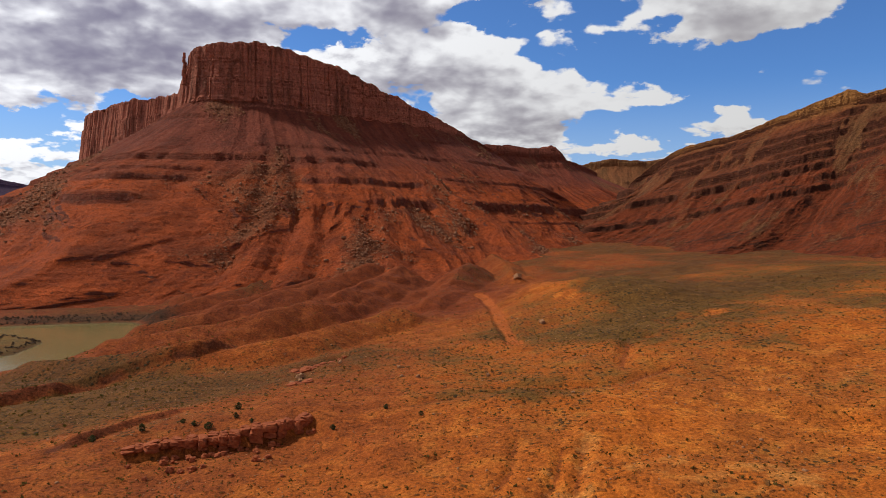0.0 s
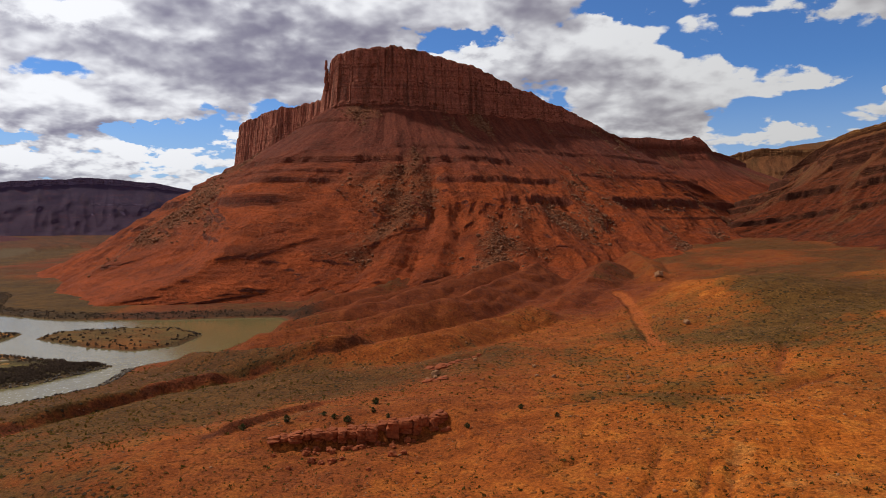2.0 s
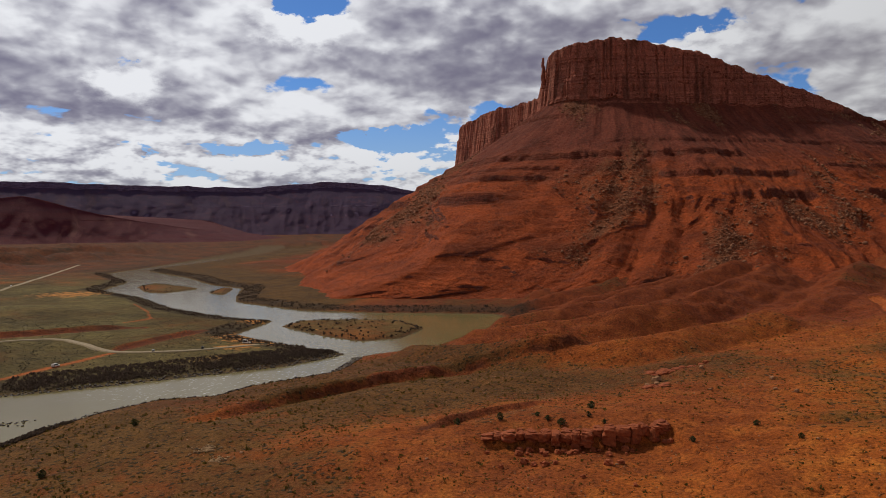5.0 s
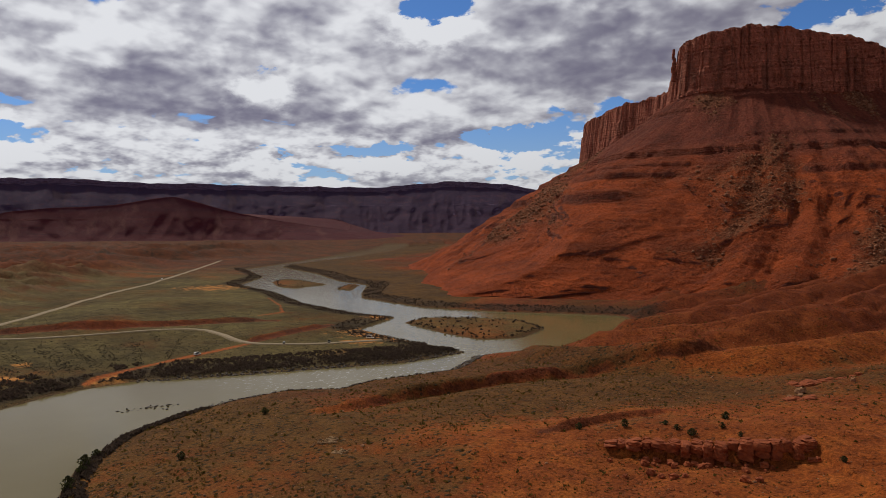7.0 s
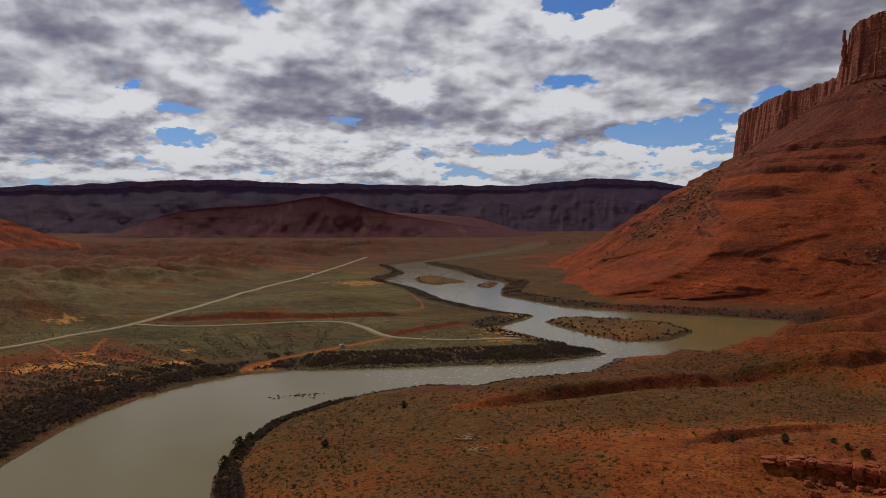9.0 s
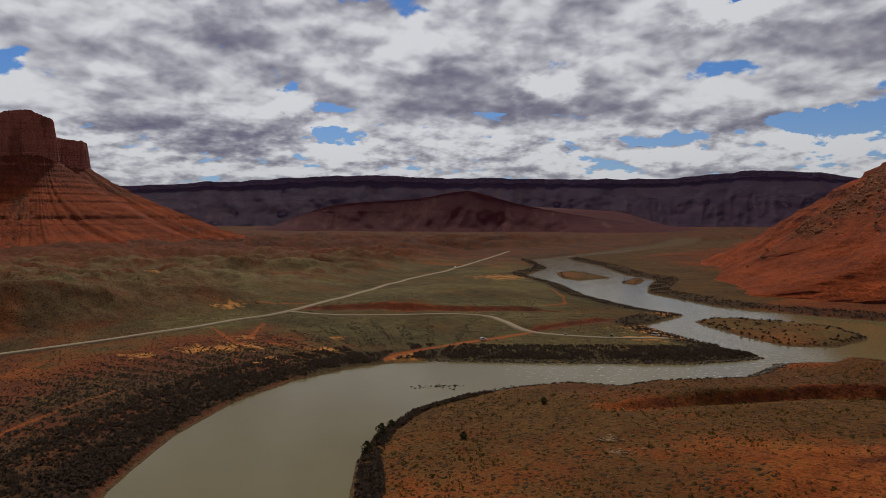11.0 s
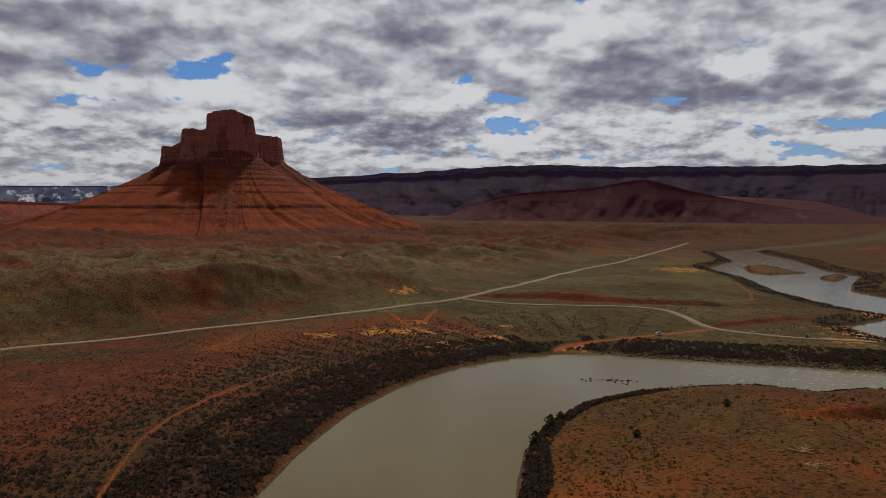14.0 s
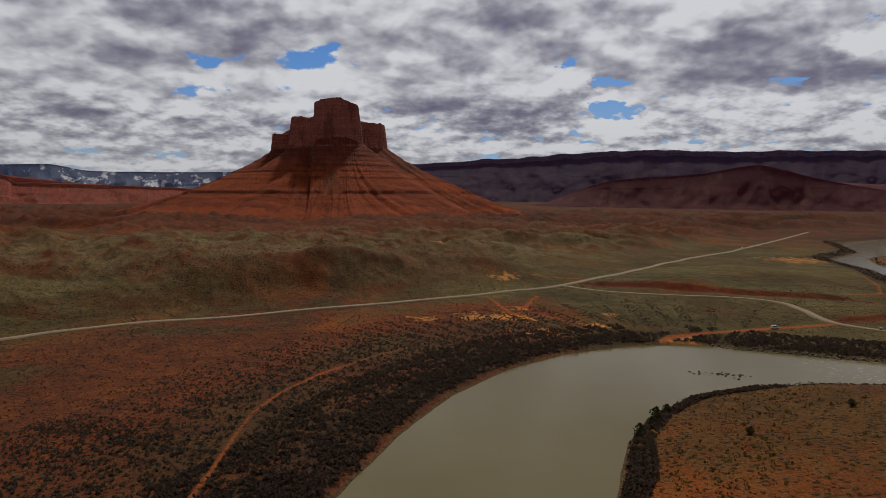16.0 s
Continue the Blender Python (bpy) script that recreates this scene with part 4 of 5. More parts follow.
        saw = beds / 8.5 - np.floor(beds / 8.5)
        hard = hard + 1.3 * bare * step(cover + 0.6 * fbm(arc / 110, beds / 60, 2, seed + 17), -0.05, 0.45) * (saw - 0.5) * step(saw, 1.0, 0.85) * step(v, 0.55, 0.35)
        fade = step(v, 1.0, 0.9)
        z = z + fade * (hard + (1.5 * fine * fbm(arc / 9, v * run / 9, 3, seed + 10) + 0.8 * fbm(arc / 37, v * run / 60, 2, seed + 14)) * amp)
        out.append(np.stack([px + nx * (off + push), py + ny * (off + push), z], 1))
        beds_at.append((bed * fade)[None])
        alongs.append(way[None])
        downs.append((v * run)[None])
        loose.append(np.clip(0.30 + 0.95 * chute - 0.2 * (g - 0.45) + 0.12 * (1 - v), 0, 1))
    xyz, loose = np.stack(out), np.stack(loose)
    alongs, downs, beds_at = np.concatenate(alongs), np.concatenate(downs), np.concatenate(beds_at)
    cut = 4 + rows_cliff
    made = [sheet(key, xyz[lo:hi], hi - lo, len(arc), mat, True, {"loose": loose[lo:hi], "bed": beds_at[lo:hi], "along": alongs[lo:hi], "down": downs[lo:hi]}, parent, area > 0)
            for key, lo, hi in (("summit", 0, 5), ("cliff", 4, cut), ("talus_slope", cut - 1, len(out)))]
    made[1].data.polygons.foreach_set("use_smooth", np.zeros(len(made[1].data.polygons), bool))
    return made[2]


# x, y, top, cliff, run, foot
MESA_RIM = [(-1041, 2059, 398, 135, 440, 5), (-942, 1941, 404, 138, 440, 3), (-811, 1815, 406, 138, 440, 3), (-708, 1750, 402, 135, 430, 0),
            (-610, 1640, 398, 128, 440, 0), (-452, 1260, 390, 100, 485, 0), (-420, 1180, 386, 93, 528, 0), (-369, 1160, 388, 96, 540, 10),
            (-296, 1176, 392, 100, 525, 25), (-224, 1213, 376, 92, 480, 40), (-167, 1252, 364, 80, 420, 50), (-110, 1289, 335, 55, 400, 60),
            (-40, 1330, 310, 30, 380, 70), (31, 1398, 280, 12, 330, 80), (110, 1480, 245, 6, 280, 90), (60, 1700, 255, 10, 300, 100)]
MESA_RIM = MESA_RIM[:15] + [(-100, 1800, 330, 30, 400, 80), (-500, 2300, 400, 90, 400, 60), (-900, 2400, 400, 90, 400, 40)]
mesa = new("mesa")
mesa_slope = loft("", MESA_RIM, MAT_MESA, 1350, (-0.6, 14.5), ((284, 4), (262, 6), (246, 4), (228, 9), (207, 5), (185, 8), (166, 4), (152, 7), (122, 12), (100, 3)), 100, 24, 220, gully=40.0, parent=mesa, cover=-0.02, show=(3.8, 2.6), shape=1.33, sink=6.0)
bm = bmesh.new()
for k in range(7):
    bmesh.ops.create_cone(bm, cap_ends=True, segments=9, radius1=4.6 - 0.35 * k, radius2=4.4 - 0.4 * k, depth=9.0,
                          matrix=Matrix.Translation((0.8 * math.sin(2.1 * k), 0.8 * math.cos(1.7 * k), 4.0 + 7.5 * k)) @ Matrix.Rotation(0.7 * k, 4, "Z"))
spire_mesh = bpy.data.meshes.new("pinnacle")
bm.to_mesh(spire_mesh)
bm.free()
spire_mesh.materials.append(MAT_MESA)
spire = new("pinnacle", spire_mesh)
spire.location, spire.parent = (-443, 1206, 328), mesa
tagged(mesa, "tall red sandstone mesa with sheer cliffs above gullied talus", "mesa")

RIDGE_RIM = [(-60, 1640, 270, 8, 300, 90), (85, 1648, 283, 22, 320, 90), (155, 1693, 287, 26, 320, 90), (225, 1734, 285, 24, 320, 90), (250, 1738, 289, 30, 330, 90),
             (266, 1742, 296, 38, 330, 90), (285, 1748, 284, 26, 330, 90), (310, 1770, 262, 10, 300, 90), (356, 1815, 253, 15, 300, 100), (420, 1950, 240, 10, 300, 120), (100, 2000, 280, 20, 300, 120)]
ridge = new("sandstone_ridge")
loft("", RIDGE_RIM, MAT_MESA, 420, (0, 8.5), ((240, 8), (215, 8), (180, 7)), 200, 12, 70, parent=ridge, inset=60.0)
tagged(ridge, "low red sandstone ridge with a rounded rock knob on its crest", "ridge")

PALE_RIM = [(420, 2270, 285, 15, 300, 110), (460, 2254, 297, 25, 300, 110), (520, 2240, 311, 25, 300, 110), (590, 2225, 306, 20, 300, 110), (660, 2208, 302, 25, 300, 110), (760, 2200, 310, 25, 300, 110),
            (800, 2500, 310, 25, 300, 110), (450, 2500, 300, 25, 300, 110)]
pale_hill = new("pale_hill")
loft("", PALE_RIM, MAT_PALEHILL, 240, (0, 5), ((270, 10), (230, 8)), 300, 8, 50, parent=pale_hill)
tagged(pale_hill, "distant tan sandstone hill closing the side canyon", "hill")

SPUR_RIM = [(395, 1508, 178, 5, 270, 95), (440, 1475, 226, 18, 337, 92), (483, 1420, 256, 12, 405, 90), (552, 1341, 271, 14, 445, 85), (625, 1275, 304, 16, 513, 80), (660, 1245, 318, 17, 526, 78), (693, 1217, 334, 27, 540, 75),
            (712, 1195, 324, 20, 540, 75), (740, 1165, 330, 24, 540, 75), (850, 1050, 345, 30, 567, 75), (1050, 900, 350, 60, 607, 75), (1400, 1200, 380, 60, 607, 90), (1000, 1700, 350, 30, 540, 110), (600, 1650, 250, 20, 405, 110)]
spur = new("canyon_spur")
loft("", SPUR_RIM, MAT_TAN, 800, (-0.5, 9), ((290, 14), (262, 12), (240, 9), (222, 16), (205, 9), (186, 13), (165, 10), (142, 12), (120, 8)), 400, 14, 220, gully=34.0, parent=spur, cover=0.16, shape=1.65, dip=(-0.15, 0.155, -111.0))
tagged(spur, "banded red sandstone canyon wall rising beside the fan", "cliff")

BUTTE_RIM = [(-2049, -224, 258, 48, 490, 20), (-2046, -170, 260, 46, 490, 20), (-2004, -166, 301, 84, 490, 20), (-2008, -108, 304, 82, 490, 20), (-2008, -104, 342, 104, 490, 20), (-2005, -42, 358, 110, 490, 20),
             (-2006, -10, 346, 100, 490, 20), (-2010, 14, 336, 102, 490, 20), (-2060, 22, 294, 66, 490, 20), (-2092, 82, 296, 74, 490, 20), (-2190, 90, 296, 70, 490, 20), (-2240, -60, 330, 100, 490, 20), (-2190, -220, 270, 60, 490, 20)]
butte = new("butte")
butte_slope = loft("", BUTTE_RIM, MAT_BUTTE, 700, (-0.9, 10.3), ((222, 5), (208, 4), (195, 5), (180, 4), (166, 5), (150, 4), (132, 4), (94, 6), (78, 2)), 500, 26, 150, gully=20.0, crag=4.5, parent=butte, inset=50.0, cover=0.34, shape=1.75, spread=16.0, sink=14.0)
tagged(butte, "red sandstone butte, a stepped tower on a talus cone", "butte")

RED_RIM = [(-3195, 888, 60, 1, 250, 15), (-3120, 1150, 155, 2, 190, 15), (-2960, 1500, 182, 2, 230, 15), (-2850, 1705, 218, 2, 260, 15), (-2690, 1950, 140, 2, 190, 15), (-2390, 2310, 62, 1, 300, 15), (-2700, 2500, 120, 1, 300, 15), (-3300, 1500, 180, 10, 300, 15)]
red_hill = new("red_hill")
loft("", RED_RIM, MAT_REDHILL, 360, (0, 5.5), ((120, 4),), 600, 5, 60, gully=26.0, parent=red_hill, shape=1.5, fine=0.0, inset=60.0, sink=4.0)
tagged(red_hill, "red clay hill below the far canyon rim, cloud shade in its colour", "hill")

FAR_RIM = [(-4700, -150, 255, 60, 500, 40), (-4304, 305, 274, 70, 235, 40), (-4215, 912, 310, 80, 235, 40), (-4025, 1565, 352, 90, 235, 40), (-3776, 2105, 336, 85, 235, 40), (-3400, 2660, 322, 80, 235, 40),
           (-3030, 3080, 316, 80, 235, 40), (-2800, 3290, 332, 85, 235, 40), (-2590, 3450, 347, 90, 235, 40), (-2354, 3600, 326, 80, 235, 40), (-2150, 3728, 280, 40, 235, 40), (-1900, 3900, 270, 40, 235, 40), (-1400, 4400, 270, 50, 400, 40),
           (-3000, 5600, 300, 50, 300, 40), (-6000, 3000, 300, 50, 300, 40)]
FAR_RIM = [(x, y, top, cliff * 0.34, run * 1.8, foot) for x, y, top, cliff, run, foot in FAR_RIM]
far_rim = new("far_canyon_rim")
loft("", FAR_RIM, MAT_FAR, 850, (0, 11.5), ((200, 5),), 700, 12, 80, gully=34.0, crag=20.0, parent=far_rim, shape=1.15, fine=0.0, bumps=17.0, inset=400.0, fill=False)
tagged(far_rim, "long sandstone canyon rim across the valley, haze and shade in its colour", "cliff")

LOW_RIM = [(-2950, -1750, 190, 20, 250, 25), (-3083, -1440, 172, 14, 250, 25), (-3107, -1388, 138, 14, 250, 25), (-3202, -1157, 132, 14, 250, 25), (-3419, -787, 118, 10, 250, 25), (-3550, -560, 90, 20, 250, 25), (-3900, -800, 100, 20, 200, 25), (-3500, -1750, 140, 20, 200, 25)]
low_mesa = new("low_red_mesa")
loft("", LOW_RIM, MAT_LOWRED, 360, (0, 5), ((90, 8), (60, 6)), 800, 8, 40, gully=30.0, crag=14.0, parent=low_mesa, fine=0.0, inset=120.0)
tagged(low_mesa, "long low red cliffs far behind the butte", "cliff")

SNOW_RIM = [(-4100, -2500, 250, 3, 250, 60), (-4300, -2150, 246, 3, 250, 60), (-4347, -2042, 262, 3, 250, 60), (-4420, -1800, 268, 3, 250, 60), (-4500, -1650, 236, 3, 250, 60), (-4568, -1494, 230, 3, 250, 60), (-4660, -1100, 232, 3, 250, 60), (-4752, -745, 238, 3, 250, 60), (-4780, -300, 240, 3, 250, 60),
            (-5600, -700, 240, 20, 200, 60), (-5200, -2500, 240, 20, 200, 60)]
snow_range = new("snowy_range")
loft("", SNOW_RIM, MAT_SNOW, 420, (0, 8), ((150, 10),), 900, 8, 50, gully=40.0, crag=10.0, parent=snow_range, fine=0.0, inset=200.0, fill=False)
tagged(snow_range, "far mountain range coloured with blue haze, streaked with snow", "mountains")

build_ground()
build_water()
build_road("main_road", MAIN_ROAD, 5.6, "pale paved highway crossing the sagebrush flat")
build_road("side_road", SIDE_ROAD, 4.6, "narrow pale gravel road bending down to the river")

# ---- plants, stones and small things ----
def part(name, bm, mat, parent=None, label=""):
    me = bpy.data.meshes.new(name)
    bm.to_mesh(me)
    bm.free()
    me.materials.append(mat)
    ob = new(name, me)
    if parent:
        ob.parent = parent
    return tagged(ob, label)


def raw_mesh(name, verts, faces, mat, smooth=False):
    """A mesh from arrays of equal-sided faces."""
    me = bpy.data.meshes.new(name)
    k = faces.shape[1]
    me.vertices.add(len(verts))
    me.vertices.foreach_set("co", np.asarray(verts, np.float32).reshape(-1))
    me.loops.add(faces.size)
    me.loops.foreach_set("vertex_index", faces.reshape(-1).astype(np.int32))
    me.polygons.add(len(faces))
    me.polygons.foreach_set("loop_start", np.arange(0, faces.size, k, dtype=np.int32))
    me.update(calc_edges=True)
    if smooth:
        me.polygons.foreach_set("use_smooth", np.ones(len(faces), bool))
    me.materials.append(mat)
    return new(name, me)


rng = np.random.default_rng(7)


def tufts(name, x, y, wide, tall, sprays, mat, label, category, z=None):
    """Shrubs: each a dome of small ragged sprays of twigs and leaves."""
    z = height(x, y) if z is None else z
    n = len(x)
    a = rng.uniform(0, 2 * np.pi, (n, sprays))
    q = np.sqrt(rng.uniform(0, 1, (n, sprays)))
    h = rng.uniform(0.15, 1, (n, sprays)) * np.sqrt(1 - 0.75 * q ** 2)
    cx = x[:, None] + np.cos(a) * q * wide[:, None] / 2
    cy = y[:, None] + np.sin(a) * q * wide[:, None] / 2
    cz = z[:, None] + h * tall[:, None] * 0.8
    centre = np.stack([cx, cy, cz], -1)
    size = (wide[:, None, None] * rng.uniform(0.22, 0.42, (n, sprays, 1)))
    e1 = rng.normal(size=(n, sprays, 3))
    e1[..., 2] = np.abs(e1[..., 2]) + 0.5
    e1 /= np.linalg.norm(e1, axis=-1, keepdims=True)
    e2 = np.cross(e1, rng.normal(size=(n, sprays, 3)))
    e2 /= np.linalg.norm(e2, axis=-1, keepdims=True)
    corners = [centre - e1 * size - e2 * size * 0.35, centre - e1 * size * 0.3 + e2 * size * 0.75, centre + e1 * size * 1.1 + e2 * size * 0.15, centre + e1 * size * 0.2 - e2 * size * 0.8]
    v = np.stack(corners, 2).reshape(-1, 3)
    f = np.arange(len(v)).reshape(-1, 4)
    return tagged(raw_mesh(name, v, f, mat), label, category, kind="stuff")


def stones(name, x, y, z, size, mat, label, category):
    """Angular loose stones, half sunk."""
    bm = bmesh.new()
    bmesh.ops.create_icosphere(bm, subdivisions=1, radius=1.0)
    v0 = np.array([q.co for q in bm.verts])
    f0 = np.array([[q.index for q in f.verts] for f in bm.faces])
    bm.free()
    n = len(x)
    jit = rng.uniform(0.6, 1.25, (n, len(v0), 1))
    axes = rng.uniform(0.6, 1.2, (n, 1, 3)) * np.array([1, 1, 0.75])
    a = rng.uniform(0, 2 * np.pi, n)
    v = v0[None] * jit * axes * size[:, None, None]
    c, s = np.cos(a)[:, None], np.sin(a)[:, None]
    v = np.stack([v[..., 0] * c - v[..., 1] * s + x[:, None], v[..., 0] * s + v[..., 1] * c + y[:, None], v[..., 2] + (z + 0.15 * size)[:, None]], -1)
    f = (f0[None] + (np.arange(n) * len(v0))[:, None, None]).reshape(-1, 3)
    return tagged(raw_mesh(name, v.reshape(-1, 3), f, mat), label, category, kind="stuff")


def scatter(n, lo, hi, spread=(-38, 120), power=1.0):
    """Places in the sector of land before the camera, thinning out with distance."""
    a = np.radians(rng.uniform(*spread, n))
    r = lo + (hi - lo) * rng.uniform(0, 1, n) ** power
    return -r * np.sin(a), r * np.cos(a)


def along(line, n, lo, hi, side):
    """Places beside a line, lo to hi metres to its left (side 1) or right (-1)."""
    p = np.array(line, float)
    seg = np.hypot(*np.diff(p, axis=0).T)
    at = np.concatenate([[0], np.cumsum(seg)])
    k = rng.uniform(0, at[-1], n)
    i = np.clip(np.searchsorted(at, k) - 1, 0, len(seg) - 1)
    t = ((k - at[i]) / seg[i])[:, None]
    e = (p[i + 1] - p[i]) / seg[i][:, None]
    o = rng.uniform(lo, hi, n)[:, None] * side
    q = p[i] * (1 - t) + p[i + 1] * t + np.stack([-e[:, 1], e[:, 0]], 1) * o
    return q[:, 0], q[:, 1]


def pick(x, y, chance=None, smin=1.0, water=False):
    z, s, near, bad, hills, crests = ground_parts(x, y)
    keep = s > smin
    for line, clear in ((BANK_TRACK, 1.5), (DIRT_TRACK, 4.5), (SIDE_ROAD, 4.5), (MAIN_ROAD, 6.0)):
        keep &= to_line(x, y, line)[0] > clear
    if chance is not None:
        keep &= rng.uniform(0, 1, len(x)) < chance(x, y, s, near, bad)
    return x[keep], y[keep], z[keep]


# tamarisk and willow thickets along the water
lb, rb = curve_through(LEFT_BANK, 5), curve_through(RIGHT_BANK, 5)
sets = [along(lb[10:66], 4200, 3, 20, 1), along(lb[6:42], 9500, 4, 46, 1), along(lb[64:116], 2800, 2, 24, 1),
        along(lb[44:68], 3600, 5, 40, 1), along(rb[84:138], 2800, 2, 30, -1), along(rb[16:43], 3000, 0.5, 9, -1)]
sx, sy = (np.concatenate([q[k] for q in sets]) for k in (0, 1))
sx, sy, sz = pick(sx, sy, lambda x, y, s, near, bad: np.clip(0.8 + 1.4 * fbm(x / 22, y / 22, 3, 33), 0.2, 1), 1.6)
w = rng.uniform(0.9, 2.1, len(sx))
tufts("tamarisk_thicket", sx, sy, w, w * rng.uniform(0.6, 1.0, len(sx)), 6, MAT_THICKET, "dense leafless brown tamarisk thicket along the river banks", "thicket", sz)

# grey sage behind the thicket and over the flat
ax, ay = along(lb[4:48], 11000, 36, 125, 1)
bx, by = scatter(20000, 240, 760, (40, 122), 0.8)
sx, sy, sz = pick(np.concatenate([ax, bx]), np.concatenate([ay, by]), lambda x, y, s, near, bad: np.where(near, 0.0, 0.95), 4)
w = rng.uniform(0.45, 1.05, len(sx)) * (1 + 0.6 * step(to_line(sx, sy, LEFT_BANK)[0], 130, 70) * step(sy, 200, 120))
tufts("sagebrush", sx, sy, w, w * 0.7, 5, MAT_SAGE, "grey-green sagebrush spread over the river flat", "shrubs", sz)

# low scrub on the red fan
sx, sy = scatter(56000, 85, 600, (-38, 100), 0.75)
sx, sy, sz = pick(sx, sy, lambda x, y, s, near, bad: near * np.clip(0.62 + 1.1 * fbm(x / 55, y / 55, 3, 71) - 0.45 * bad, 0.12, 1), 3)
w = rng.uniform(0.28, 0.66, len(sx)) * np.where(rng.uniform(0, 1, len(sx)) < 0.10, 2.0, 1.0) * (1 + 0.35 * step(sx, -90, -160))
tufts("desert_scrub", sx, sy, w, w * 0.75, 5, MAT_SCRUB, "small dry desert shrubs dotted over red soil", "shrubs", sz)

# pale rubble
sx, sy = np.concatenate([rng.normal(-192, 2.2, 50), rng.normal(-180, 1.8, 40)]), np.concatenate([rng.normal(187, 2.2, 50), rng.normal(181, 1.8, 40)])
stones("pale_rubble", sx, sy, height(sx, sy), rng.uniform(0.25, 0.9, len(sx)), MAT_PALE, "pale sandstone rubble heaped on red soil", "stones")

# bushes on the islands
sx, sy = rng.uniform(-440, -280, 1500), rng.uniform(440, 570, 1500)
tx, ty = rng.uniform(-940, -660, 1200), rng.uniform(640, 790, 1200)
sx, sy = np.concatenate([sx, tx]), np.concatenate([sy, ty])
isle = inside(sx, sy, ISLANDS[0]) | inside(sx, sy, ISLANDS[1]) | inside(sx, sy, ISLANDS[2])
edge = np.minimum.reduce([to_line(sx, sy, r + r[:1])[0] for r in ISLANDS])
keep = isle & (edge > 2) & (rng.uniform(0, 1, len(sx)) < np.where(edge < 8, 0.85, 0.12))
sx, sy = sx[keep], sy[keep]
w = rng.uniform(1.0, 2.2, len(sx))
tufts("island_brush", sx, sy, w, w * 0.8, 10, MAT_THICKET, "brown brush fringing the sandy river islands", "thicket")

# loose stones on the fan and along the shore
sx, sy = scatter(9000, 90, 480, (-38, 75), 0.8)
sx, sy, sz = pick(sx, sy, lambda x, y, s, near, bad: near * np.clip(0.45 + 1.3 * fbm(x / 40, y / 40, 3, 91), 0.05, 1), 3)
stones("scattered_stones", sx, sy, sz, rng.uniform(0.15, 0.45, len(sx)) * np.where(rng.uniform(0, 1, len(sx)) < 0.05, 2.2, 1.0), MAT_STONE, "loose tan and red stones lying on the fan", "stones")
ax, ay = along(RIGHT_BANK[8:15], 900, -5, 5, -1)
bx, by = along(LEFT_BANK[9:14], 500, -3, 3, 1)
sx, sy = np.concatenate([ax, bx]), np.concatenate([ay, by])
stones("shore_stones", sx, sy, np.maximum(height(sx, sy), -0.2), rng.uniform(0.35, 1.1, len(sx)), MAT_WET, "dark wet cobbles lining the river shore", "stones")


def talus_stones(ob, n, lo, hi, seed, mat):
    """Fallen blocks on a slope, where the rubble lies."""
    me = ob.data
    co = np.empty(len(me.vertices) * 3, np.float32)
    me.vertices.foreach_get("co", co)
    co = co.reshape(-1, 3)
    loose = np.empty(len(me.vertices), np.float32)
    me.attributes["loose"].data.foreach_get("value", loose)
    p = np.clip(loose - 0.35, 0.02, None) ** 2 * (np.abs(co[:, 2] - 150) < 130)
    i = rng.choice(len(co), n, p=p / p.sum())
    q = co[i] + rng.normal(0, 1.0, (n, 3)) * np.array([1, 1, 0.2])
    size = lo + (hi - lo) * rng.uniform(0, 1, n) ** 4
    return stones("talus_boulders", q[:, 0], q[:, 1], q[:, 2], size, mat, "fallen sandstone blocks scattered down the talus chutes", "boulders")


talus_stones(mesa_slope, 11000, 0.6, 3.2, 1, MAT_RUBBLE)
talus_stones(butte_slope, 900, 1.0, 4.0, 2, MAT_RUBBLE)


# ---- rocks that can be picked out ----
def rock(seed, sx, sy, sz, cuts=2, rough=0.12):
    """A worn block: a box with rounded corners and an uneven skin."""
    bm = bmesh.new()
    bmesh.ops.create_cube(bm, size=1.0)
    bmesh.ops.subdivide_edges(bm, edges=bm.edges[:], cuts=cuts, use_grid_fill=True)
    for v in bm.verts:
        d = v.co.normalized() * 0.62
        v.co = v.co.lerp(d, 0.45)
        k = noise.noise(v.co * 2.3 + Vector((seed * 7.1, seed * 3.3, 0))) + 0.5 * noise.noise(v.co * 5.5 + Vector((seed * 2.1, 0, seed)))
        v.co *= 1 + rough * 2 * k
        v.co.x, v.co.y, v.co.z = v.co.x * sx, v.co.y * sy, v.co.z * sz
    for f in bm.faces:
        f.smooth = False
    return bm


